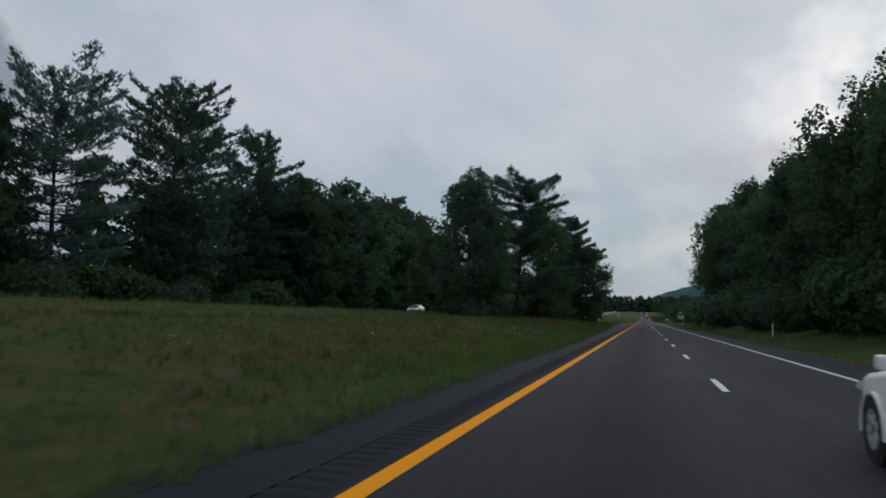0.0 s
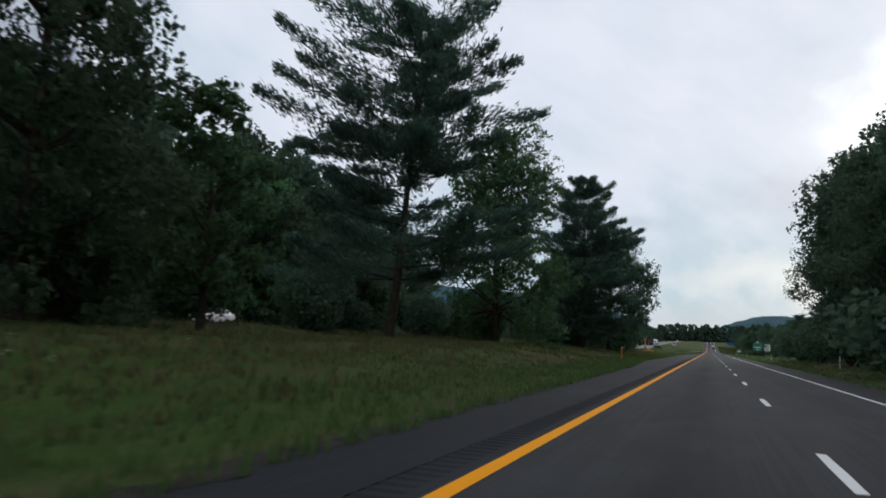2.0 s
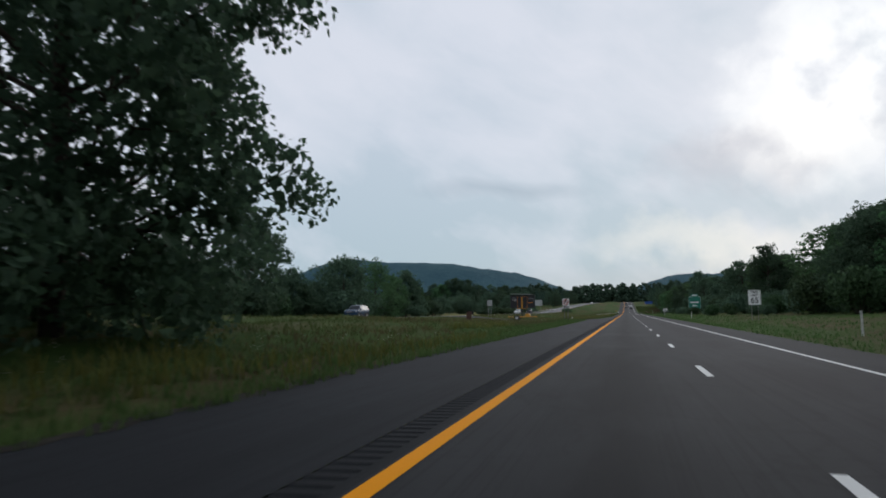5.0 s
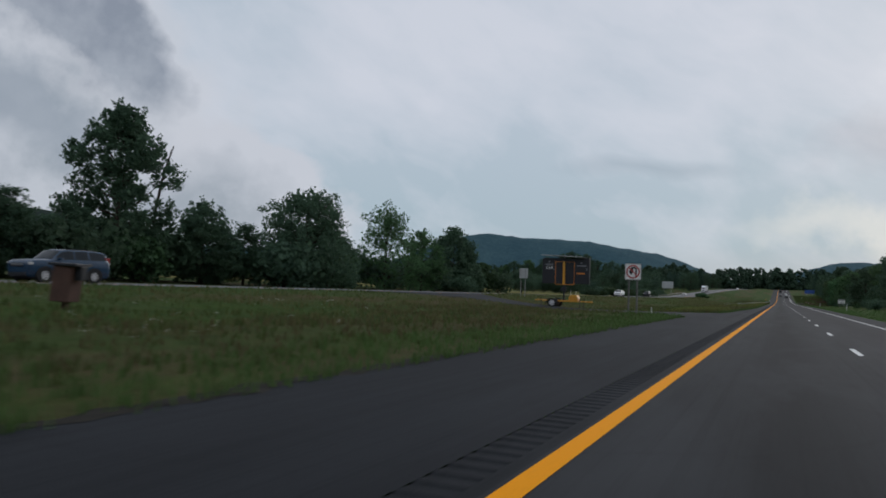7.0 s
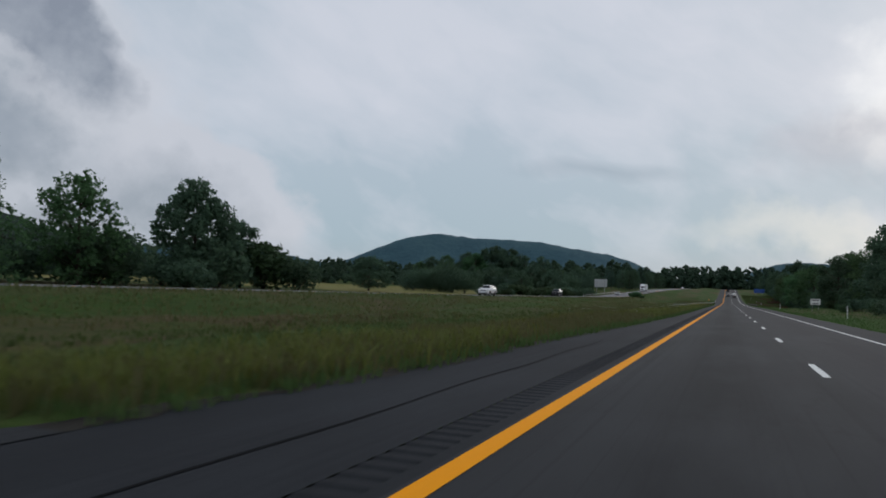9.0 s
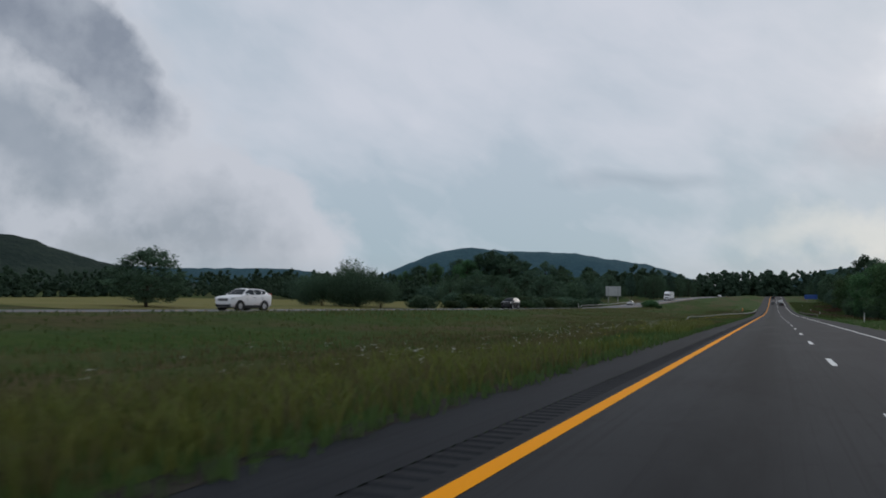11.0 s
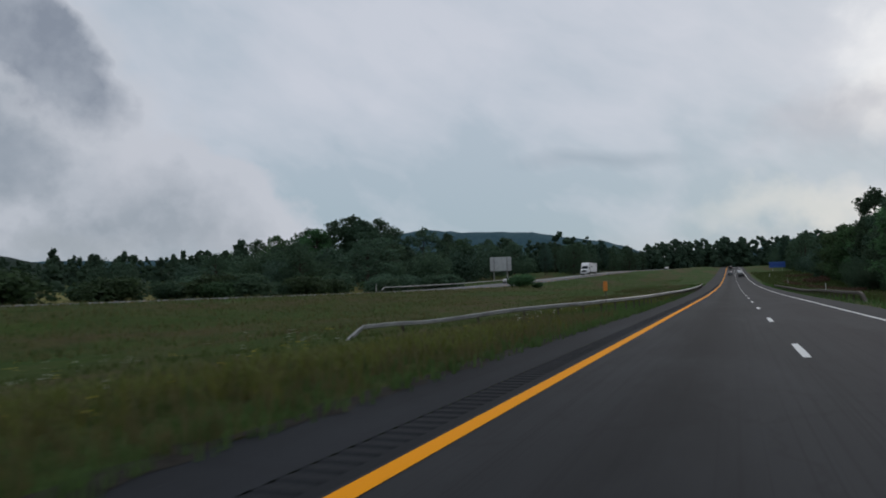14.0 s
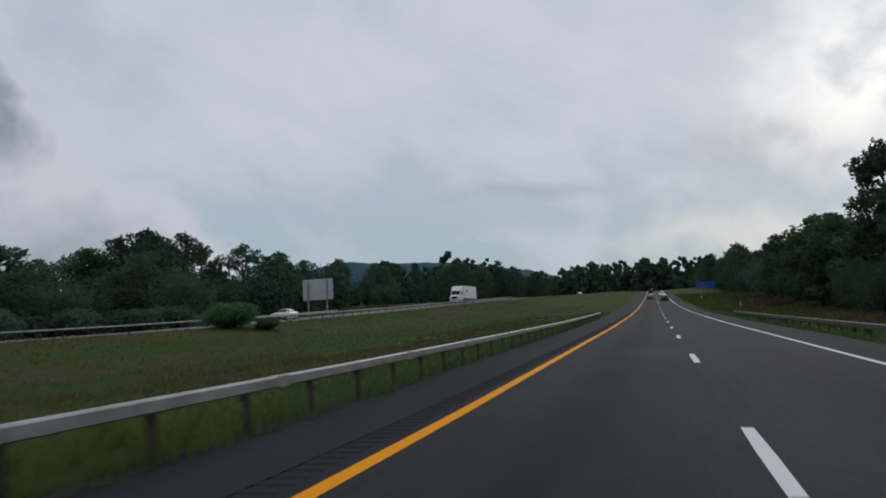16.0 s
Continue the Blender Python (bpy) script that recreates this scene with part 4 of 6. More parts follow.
grow(DIST_OAKS, rows_of(-74, -60, 205, 292, 17, 7.5, 11, 5), FIELD, "green tree in a dense hedge", seed=16, wide=1.5)
grow(MID_SHRUBS, rows_of(-72, -57, 205, 405, 48, 4.0, 7.5, 6), "shrubs along the hedge", "green shrub in an overgrown hedge", "shrub", "shrub", 18)
plant("tree", OAKS[2][0], -66.6, 440, 0, "round leafy field tree", "tree", FIELD, 0.37, 1.8)
grow(BIG_SHRUBS, [(-67, 489, 6.6), (-70, 494, 9.0), (-73, 498, 8.2), (-76, 491, 6.5), (-71, 490, 6.6), (-80, 493, 6.2), (-84, 497, 5.4), (-66, 496, 5.6), (-78, 500, 7.2)], FIELD, "cluster of dark bushy trees by the road", seed=20, wide=0.95)
grow(SHRUBS, rows_of(-66, -52, 505, 640, 44, 1.6, 3.6, 7), "shrubs along the hedge", "green shrub along the opposite road", "shrub", "shrub", 21, wide=1.5)
grow([(bush(50, 3.0, 2.4, 5200, 0.13, material=M_LEAF_LIGHT), 3.0)], [(-32, 604, 2.2), (-33.6, 605.5, 1.7), (-30.0, 606.5, 1.0)], "shrubs in the median", "round green shrub in the median grass", "shrub", "shrub", 22, wide=1.5)

GROVE = "trees of the grove"
grow(FAR_OAKS, [(-119, 705, 25), (-124, 708, 26), (-129, 704, 24.5), (-115, 712, 22), (-140, 703, 20), (-106, 706, 20), (-98, 712, 18), (-112, 700, 21), (-133, 698, 20), (-151, 700, 18), (-163, 704, 17), (-168, 700, 15), (-93, 722, 18), (-82, 735, 15), (-134, 704, 19), (-146, 712, 15), (-95, 740, 15), (-100, 690, 12), (-86, 706, 11), (-76, 750, 13)], GROVE, "tall tree in a dark grove beyond the road", seed=23, wide=1.15)
grow(DIST_SHRUBS, rows_of(-125, -66, 600, 760, 40, 6, 10, 31), "shrubs of the grove", "dense shrub at the foot of a grove", "shrub", "shrub", 35)
grow(DIST_OAKS, rows_of(-110, -68, 600, 740, 24, 8, 14, 8), GROVE, "dark green tree in a grove", seed=24, wide=1.45)
grow(DIST_OAKS + DIST_PINES, rows_of(-75, -50, 745, 960, 30, 11, 15, 9), GROVE, "dark tree along the climbing road", seed=25)

# wood on the right
RIGHT = "trees of the right-hand wood"
plant("oak", broadleaf(61, 30, 7.5, bare=0.05, lobes=70, cards=52000, size=0.13, fill=80), 21.5, 190, 0, "tall dark oak at the end of a wood", "tree", RIGHT)
plant("oak", broadleaf(62, 28, 7.0, bare=0.05, lobes=54, cards=36000, size=0.155, fill=80), 21.0, 174, 50, "tall dark oak at the edge of a wood", "tree", RIGHT)
grow(OAKS, rows_of(18.5, 24, 90, 140, 10, 18.5, 22, 10) + rows_of(19.5, 24, 140, 172, 6, 25, 28, 41) + rows_of(18.5, 24, 40, 90, 10, 18, 20, 40), RIGHT, "tall dark tree at the edge of a wood", seed=26)
grow(DIST_OAKS, rows_of(26, 36, 50, 150, 10, 18, 21, 11) + rows_of(26, 36, 150, 195, 5, 22, 26, 42), RIGHT, "tall dark tree inside a wood", seed=27)
grow(MID_SHRUBS, rows_of(14.5, 18.5, 40, 195, 30, 3, 6, 12), "shrubs along the right-hand wood", "dark shrub at the edge of a wood", "shrub", "shrub", 28)
grow(FAR_OAKS, rows_of(30, 48, 255, 420, 30, 10.5, 15, 13), RIGHT, "green tree on a low bank", seed=29, wide=1.4)
grow(OAKS, [(31, 272, 13.5), (38, 305, 16), (30, 330, 13.5)], RIGHT, "taller green tree on a low bank", seed=30)
grow(MID_SHRUBS, rows_of(25, 34, 255, 520, 46, 3.2, 6, 14) + rows_of(16.5, 22, 280, 520, 26, 1.0, 2.4, 46), "shrubs on the right-hand bank", "green shrub on a grassy bank", "shrub", "shrub", 31)
grow(BIG_SHRUBS, rows_of(24, 31, 520, 640, 26, 4, 7, 33), "shrubs along the right-hand wood", "dark shrub at the edge of a wood", "shrub", "shrub", 36)
grow(DIST_SHRUBS, rows_of(27, 34, 640, 1000, 40, 4, 8, 43), "shrubs along the right-hand wood", "dark shrub at the edge of a wood", "shrub", "shrub", 37)
grow(FAR_OAKS, rows_of(25, 42, 420, 640, 36, 12, 15.5, 15) + rows_of(26, 42, 640, 705, 14, 12, 14.5, 45), RIGHT, "green tree of a roadside wood", seed=32, wide=1.25)
grow(OAKS, [(29, 642, 20), (31, 630, 18), (29, 618, 16), (27.5, 588, 14.5), (30, 606, 15), (28, 596, 13.5)], RIGHT, "tall tree of a roadside wood", seed=33)
grow(DIST_OAKS + DIST_PINES, rows_of(28, 48, 690, 1010, 40, 11, 16, 16), RIGHT, "dark tree along the climbing road", seed=34)


def knobbly(seed):
    """A lump of foliage: a small ball pushed out of shape, as vertices and faces."""
    bm = bmesh.new()
    bmesh.ops.create_icosphere(bm, subdivisions=2, radius=1.0)
    for v in bm.verts:
        v.co *= 0.85 + 0.55 * noise.noise(v.co * 1.7 + Vector((seed * 3.1, 0, 0))) + 0.30 * noise.noise(v.co * 4.5 + Vector((0, seed, 0)))
    vs = np.array([v.co[:] for v in bm.verts])
    fs = np.array([[v.index for v in f.verts] for f in bm.faces])
    bm.free()
    return vs, fs


LUMPS = [knobbly(k) for k in range(6)]


def far_woods(name, label, spots, seed, lumps=9, sprays=90, size=0.5):
    """Woods too far off to tell leaf from leaf: one mesh of many uneven crowns of foliage clumps."""
    rng = np.random.default_rng(seed)
    vs, tris, base = [], [], 0
    for x, y, h in spots:
        z = at(x, y)
        r = h * rng.uniform(0.24, 0.36)
        top = rng.uniform(0.5, 1.0)
        heads = []
        for k in range(lumps):
            f = (k + 0.5) / lumps
            wide = r * (1.5 - 1.3 * f ** (0.6 + 1.4 * top)) * rng.uniform(0.3, 0.9)
            a = k * 2.4 + rng.uniform(-0.6, 0.6)
            c = np.array([x + math.cos(a) * wide, y + math.sin(a) * wide, z + h * (0.06 + 0.84 * f)])
            q = r * rng.uniform(0.28, 0.5) * (1.2 - 0.6 * f)
            v, t = LUMPS[rng.integers(0, 6)]
            spin = rng.uniform(0, 6.283)
            m = np.array([[math.cos(spin), -math.sin(spin), 0], [math.sin(spin), math.cos(spin), 0], [0, 0, 1]])
            vs.append(v @ m.T * np.array([q, q, q * rng.uniform(0.8, 1.15)]) + c)
            tris.append(t + base)
            base += len(v)
            heads.append((c, q))
        pick = rng.integers(0, lumps, sprays)
        u = rng.normal(size=(sprays, 3))
        u /= np.linalg.norm(u, axis=1, keepdims=True)
        p = np.array([heads[k][0] for k in pick]) + u * np.array([heads[k][1] for k in pick])[:, None] * rng.uniform(0.8, 1.12, (sprays, 1))
        v, f = leaf_cards(p, u, size, rng)
        vs.append(v)
        tris += [f[:, :3] + base, f[:, [0, 2, 3]] + base]
        base += len(v)
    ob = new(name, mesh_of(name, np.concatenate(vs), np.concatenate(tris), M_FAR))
    tagged(ob, label, "woods", kind="stuff")


far_woods("woods_crest", "dark mixed woods behind the crest of the road", rows_of(-140, 130, 1060, 1150, 120, 16, 27, 20) + rows_of(-60, 60, 1035, 1080, 50, 14, 26, 21), 71, 15, 210, 0.38)
far_woods("woods_left", "dark green woods beyond the fields", rows_of(-330, -130, 640, 1050, 130, 10, 16, 22) + rows_of(-130, -70, 820, 1060, 80, 14, 22, 23) + rows_of(-520, -240, 760, 960, 60, 13, 19, 24) + rows_of(-330, -75, 642, 668, 46, 6, 12, 51), 72, 11, 140, 0.36)
far_woods("woods_far_left", "distant dark treeline across the meadow", rows_of(-640, -330, 420, 760, 90, 12, 18, 25) + rows_of(-332, -302, 425, 660, 74, 9, 16, 52) + rows_of(-420, -200, 330, 420, 50, 8, 14, 32), 73, 11, 140, 0.36)
far_woods("woods_right", "dark green woods behind the roadside trees", rows_of(64, 150, 200, 700, 130, 12, 18, 26) + rows_of(55, 150, 700, 1080, 100, 15, 22, 27), 74, 11, 130, 0.36)
far_woods("woods_behind", "dark woods deep behind the roadside trees", rows_of(-110, -66, 120, 215, 34, 14, 21, 28) + rows_of(40, 74, 20, 200, 60, 15, 19, 29) + rows_of(-120, -80, 215, 300, 30, 7, 10, 30), 75, 8, 160, 0.42)


# ---- guard rails ----
def even_ground(x, y):
    """The lie of the land without its tufts and hollows."""
    return float(np.mean(land(np.full(25, x), y + np.linspace(-12, 12, 25))))


def guard_rail(name, label, path, y0, y1, top, size, post_gap, beam_mat, post_mat, bury0=0.0, bury1=0.0, first=None, dip=0.0):
    """A box-beam rail on thin steel posts along x = path(y), following the ground."""
    ob = thing(name, label, "guard rail")
    sag = lambda v: dip * float(smooth(545, 562, v))
    ys = list(np.arange(y0, y0 + 30, 0.75)) + list(np.arange(y0 + 30, y1, 3.0)) + [y1]
    pts = []
    for y in ys:
        x = float(path(y))
        z = even_ground(x, y) + top - sag(y)
        drop = max(0.0, 1 - (y - y0) / 0.9) * bury0 + max(0.0, 1 - (y1 - y) / 0.9) * bury1
        pts.append(Vector((x, y, z - drop)))
    bm = bmesh.new()
    ring = []
    c = 0.02
    sec = [(-size / 2 + c, -size), (size / 2 - c, -size), (size / 2, -size + c), (size / 2, -c), (size / 2 - c, 0), (-size / 2 + c, 0), (-size / 2, -c), (-size / 2, -size + c)]
    for k, p in enumerate(pts):
        way = pts[min(k + 1, len(pts) - 1)] - pts[max(k - 1, 0)]
        side = Vector((way.y, -way.x, 0)).normalized()
        ring.append([bm.verts.new(p + side * dx + Vector((0, 0, dz))) for dx, dz in sec])
    for a, b in zip(ring, ring[1:]):
        for i in range(8):
            j = (i + 1) % 8
            bm.faces.new((a[i], a[j], b[j], b[i]))
    bm.faces.new(ring[0]), bm.faces.new(ring[-1][::-1])
    bmesh.ops.recalc_face_normals(bm, faces=bm.faces)
    part("beam", bm, beam_mat, ob)
    # splice sleeves
    sleeve = boxed(-size / 2 - 0.003, size / 2 + 0.003, -0.14, 0.14, -size - 0.004, 0.003, bevel=0.002)
    sleeve_me = bpy.data.meshes.new("splice")
    sleeve.to_mesh(sleeve_me), sleeve.free()
    sleeve_me.materials.append(beam_mat)
    # I-section post with its bracket
    pb = bmesh.new()
    long_ = 1.6
    box(pb, -0.032, 0.032, -0.036, -0.028, -long_, -size + 0.02)
    box(pb, -0.032, 0.032, 0.028, 0.036, -long_, -size + 0.02)
    box(pb, -0.004, 0.004, -0.028, 0.028, -long_, -size + 0.02)
    box(pb, -0.06, 0.06, -0.05, 0.05, -size - 0.012, -size - 0.001)
    box(pb, -0.06, 0.06, -0.05, -0.042, -size - 0.10, -size - 0.012)
    post_me = bpy.data.meshes.new("post")
    pb.to_mesh(post_me), pb.free()
    post_me.materials.append(post_mat)
    y, k = first or y0 + 1.2, 0
    while y < y1 - 0.3:
        x = float(path(y))
        o = part("post", post_me, None, ob)
        o.matrix_basis = pose(x, y, even_ground(x, y) + top - sag(y) + 0.003, random.uniform(-1, 1), random.uniform(-1.5, 1.5), 0)
        if k % 3 == 1 and y0 + 24 < y < y1 - 1:
            x2, x3 = float(path(y + 0.6)), float(path(y + 1.2))
            o = part("splice", sleeve_me, None, ob)
            xm = float(path(y + 0.9))
            o.matrix_basis = pose(xm, y + 0.9, even_ground(xm, y + 0.9) + top - sag(y + 0.9), 0, 0, math.degrees(math.atan2(x2 - x3, 0.6)))
        y += post_gap
        k += 1
    return ob


rail_left = lambda y: np.interp(y, [503.5, 505, 506.5, 508, 510.5, 513, 515.5, 518, 521, 525, 532, 560, 590, 631], [-11.5, -11.0, -9.0, -7.0, -5.2, -4.1, -3.4, -2.9, -2.6, -2.46, -2.43, -2.48, -2.5, -3.0])
rail_right = lambda y: np.interp(y, [500, 526, 534, 620], [10.4, 9.8, 9.2, 9.1])
guard_rail("guard_rail", "galvanised box-beam guard rail on thin posts beside the shoulder", rail_left, 504.3, 631.0, 0.71, 0.16, 1.867, M_STEEL, M_RUST, bury0=0.6, first=506.01, dip=0.04)
guard_rail("guard_rail", "dull weathered guard rail along the verge above a drop", rail_right, 528.0, 614.0, 0.60, 0.17, 1.83, M_RUST, M_RUST, bury0=0.6, dip=0.16)
guard_rail("guard_rail", "pale guard rail on the near side of the opposite road", lambda y: other_x(y) + 6.6, 606.0, 735.0, 0.74, 0.15, 3.0, M_STEEL, M_RUST, bury0=0.5)
guard_rail("guard_rail", "pale guard rail on the outer side of the opposite road", lambda y: other_x(y) - 6.5, 580.0, 660.0, 0.74, 0.15, 3.0, M_STEEL, M_RUST, bury0=0.5)


# ---- signs ----
def plate(w, h, r, depth=0.006, y=0.0, z=0.0, seg=5):
    """A rounded board standing in x and z, its face towards -y."""
    out = []
    for cx, cz, a0 in ((w / 2 - r, h / 2 - r, 0), (-w / 2 + r, h / 2 - r, 90), (-w / 2 + r, -h / 2 + r, 180), (w / 2 - r, -h / 2 + r, 270)):
        for k in range(seg + 1):
            a = radians(a0 + 90 * k / seg)
            out.append((cx + math.cos(a) * r, z + cz + math.sin(a) * r))
    bm = prism(bmesh.new(), out, depth, Matrix.Translation((0, y, 0)))
    bmesh.ops.recalc_face_normals(bm, faces=bm.faces)
    return bm


def ring_bm(r0, r1, depth, y, z, seg=40):
    bm = bmesh.new()
    vs = []
    for k in range(seg):
        a = 2 * math.pi * k / seg
        ca, sa = math.cos(a), math.sin(a)
        vs.append([bm.verts.new((ca * r0, y, z + sa * r0)), bm.verts.new((ca * r1, y, z + sa * r1)), bm.verts.new((ca * r1, y + depth, z + sa * r1)), bm.verts.new((ca * r0, y + depth, z + sa * r0))])
    for k in range(seg):
        a, b = vs[k], vs[(k + 1) % seg]
        for i in range(4):
            j = (i + 1) % 4
            bm.faces.new((a[i], a[j], b[j], b[i]))
    bmesh.ops.recalc_face_normals(bm, faces=bm.faces)
    return bm


def words(name, text, size, x, y, z, material, parent, label="", spread=1.0):
    curve = bpy.data.curves.new(name, "FONT")
    curve.body, curve.size, curve.align_x, curve.align_y, curve.extrude, curve.offset = text, size, "CENTER", "CENTER", 0.002, size * 0.02
    tmp = bpy.data.objects.new(name, curve)
    scene.collection.objects.link(tmp)
    me = bpy.data.meshes.new_from_object(tmp.evaluated_get(bpy.context.evaluated_depsgraph_get()))
    bpy.data.objects.remove(tmp)
    me.materials.clear()
    me.materials.append(material)
    ob = part(name, me, None, parent, label)
    ob.matrix_basis = pose(x, y, z, 90, 0, 0) @ Matrix.Diagonal((spread, 1, 1, 1))
    return ob


def u_posts(ob, xs, z0, z1, y=0.03, w=0.05, mat=None):
    for x in xs:
        bm = bmesh.new()
        box(bm, x - w / 2, x + w / 2, y, y + 0.012, z0, z1)
        box(bm, x - w / 2, x - w / 2 + 0.01, y, y + w * 0.7, z0, z1)
        box(bm, x + w / 2 - 0.01, x + w / 2, y, y + w * 0.7, z0, z1)
        part("post", bm, mat or M_STEEL, ob)


def arrow_outline():
    """The bent arrow of a turn-around sign, as a closed outline in x and z."""
    out, inn = [], []
    for k in range(13):
        a = math.pi * k / 12
        out.append((0.03 + 0.165 * math.cos(a), 0.10 + 0.155 * math.sin(a)))
        inn.append((0.03 + 0.085 * math.cos(a), 0.10 + 0.075 * math.sin(a)))
    return [(0.195, -0.25)] + out + [(-0.135, 0.0), (-0.205, 0.0), (-0.095, -0.16), (0.015, 0.0), (-0.055, 0.0)] + inn[::-1] + [(0.115, -0.25)]


def no_turn_sign(x, y):
    g = at(x, y)
    ob = thing("no_u_turn_sign", "square white no U-turn sign on two wooden posts", "road sign", pose(x, y, g, 0, 0, -4))
    zc = 3.0 - g
    s = 1.12
    board = part("board", plate(s, s, 0.05, 0.006, 0.0, zc), M_SIGN_WHITE, ob)
    rim = bmesh.new()
    for a, b, c, d in ((-0.55, 0.55, 0.52, 0.55), (-0.55, 0.55, -0.55, -0.52), (-0.55, -0.52, -0.52, 0.52), (0.52, 0.55, -0.52, 0.52)):
        box(rim, a, b, -0.003, 0.001, zc + c, zc + d)
    part("border", rim, M_SIGN_BLACK, board)
    arrow = prism(bmesh.new(), [(px * 1.35, zc + pz * 1.35) for px, pz in arrow_outline()], 0.003, Matrix.Translation((0, -0.004, 0)))
    bmesh.ops.triangulate(arrow, faces=arrow.faces)
    part("arrow", arrow, M_SIGN_BLACK, board, "black bent arrow")
    part("ring", ring_bm(0.37, 0.46, 0.003, -0.008, zc), M_SIGN_RED, board, "red ring")
    bar = bmesh.new()
    box(bar, -0.40, 0.40, -0.0115, -0.0085, -0.04, 0.04)
    bmesh.ops.rotate(bar, verts=bar.verts, cent=(0, 0, 0), matrix=Matrix.Rotation(radians(45), 3, "Y"))
    bmesh.ops.translate(bar, verts=bar.verts, vec=(0, 0, zc))
    part("slash", bar, M_SIGN_RED, board, "red diagonal bar")
    for px in (-0.28, 0.28):
        part("post", boxed(px - 0.05, px + 0.05, 0.01, 0.11, -0.3, zc + 0.45, bevel=0.006), M_POST_GREY, ob)


M_POST_GREY = plain("post_grey", (0.16, 0.155, 0.15), 0.85, grime=0.4)
no_turn_sign(-7.34, 290.0)


def speed_sign(x, y):
    g = at(x, y)
    ob = thing("speed_limit_sign", "white speed limit sign reading 65 on a post", "road sign", pose(x, y, g, 0, 0, 0))
    zc = 2.3 - g + 0.25
    board = part("board", plate(1.2, 1.5, 0.06, 0.006, 0, zc), M_SIGN_WHITE, ob)
    rim = bmesh.new()
    for a, b, c, d in ((-0.57, 0.57, 0.69, 0.71), (-0.57, 0.57, -0.71, -0.69), (-0.57, -0.55, -0.69, 0.69), (0.55, 0.57, -0.69, 0.69)):
        box(rim, a, b, -0.003, 0.001, zc + c, zc + d)
    part("border", rim, M_SIGN_BLACK, board)
    words("lettering", "SPEED", 0.27, 0, -0.004, zc + 0.5, M_SIGN_BLACK, board)
    words("lettering", "LIMIT", 0.27, 0, -0.004, zc + 0.2, M_SIGN_BLACK, board)
    words("number", "65", 0.78, 0, -0.004, zc - 0.32, M_SIGN_BLACK, board)
    u_posts(ob, (-0.3, 0.3), -0.4, zc + 0.6)


speed_sign(14.6, 252.0)


def bars(parent, mat, items, y=-0.004):
    """Unreadable lines of writing: (x, z, width, height)."""
    for x, z, w, h in items:
        part("writing", boxed(x - w / 2, x + w / 2, y, y + 0.003, z - h / 2, z + h / 2), mat, parent)


def green_sign(x, y):
    g = at(x, y)
    ob = thing("exit_sign", "green guide sign with a small tab on two posts", "road sign", pose(x, y, g))
    zc = 3.3 - g
    board = part("board", plate(3.0, 3.3, 0.28, 0.008, 0, zc), M_SIGN_GREEN, ob)
    tab = part("tab", plate(1.7, 0.62, 0.1, 0.008, 0, zc + 1.97), M_SIGN_GREEN, ob)
    part("border", ring_plate(2.86, 3.16, 0.24, 0.035, -0.003, zc), M_SIGN_WHITE, board)
    bars(board, M_SIGN_WHITE, [(0, zc + 0.1, 2.1, 0.3), (0, zc - 0.75, 1.1, 0.26)])
    bars(tab, M_SIGN_WHITE, [(0, zc + 1.97, 1.1, 0.24)])
    for px in (-0.95, 0.95):
        part("post", boxed(px - 0.06, px + 0.06, 0.012, 0.13, -0.5, zc + 1.7, bevel=0.006), M_STEEL, ob)


def ring_plate(w, h, r, t, y, z, seg=5):
    bm = bmesh.new()
    outer, inner = [], []
    for cx, cz, a0 in ((w / 2 - r, h / 2 - r, 0), (-w / 2 + r, h / 2 - r, 90), (-w / 2 + r, -h / 2 + r, 180), (w / 2 - r, -h / 2 + r, 270)):
        for k in range(seg + 1):
            a = radians(a0 + 90 * k / seg)
            outer.append(bm.verts.new((cx + math.cos(a) * r, y, z + cz + math.sin(a) * r)))
            inner.append(bm.verts.new((cx + math.cos(a) * (r - t), y, z + cz + math.sin(a) * (r - t))))
    for i in range(len(outer)):
        j = (i + 1) % len(outer)
        bm.faces.new((outer[i], inner[i], inner[j], outer[j]))
    return bm


green_sign(19.5, 374.0)


def small_board(name, label, x, y, w, h, top, mat, back=False, turn=0, legs=(-0.3, 0.3), lines=3, ink=None, post_w=0.06):
    g = at(x, y)
    ob = thing(name, label, "road sign", pose(x, y, g, 0, 0, turn))
    zc = top - g - h / 2
    board = part("board", plate(w, h, min(w, h) * 0.05, 0.008, 0, zc), mat, ob)
    if back:
        for k in range(max(int(h / 0.9), 2)):
            z = zc - h * 0.36 + h * 0.72 * k / max(int(h / 0.9) - 1, 1)
            part("rib", boxed(-w * 0.47, w * 0.47, -0.04, -0.001, z - 0.04, z + 0.04), mat, board)
        u_posts(ob, [q * w for q in legs], -0.5, zc + h * 0.48, y=-0.09 - post_w, w=post_w, mat=M_STEEL)
    else:
        part("border", ring_plate(w * 0.96, h * 0.95, min(w, h) * 0.05, min(w, h) * 0.02, -0.003, zc), ink, board)
        bars(board, ink, [(0, zc + h * (0.28 - 0.56 * k / max(lines - 1, 1)), w * (0.72 - 0.12 * (k % 2)), h * 0.13) for k in range(lines)])
        u_posts(ob, [q * w for q in legs], -0.5, zc + h * 0.48, w=post_w)
    return ob


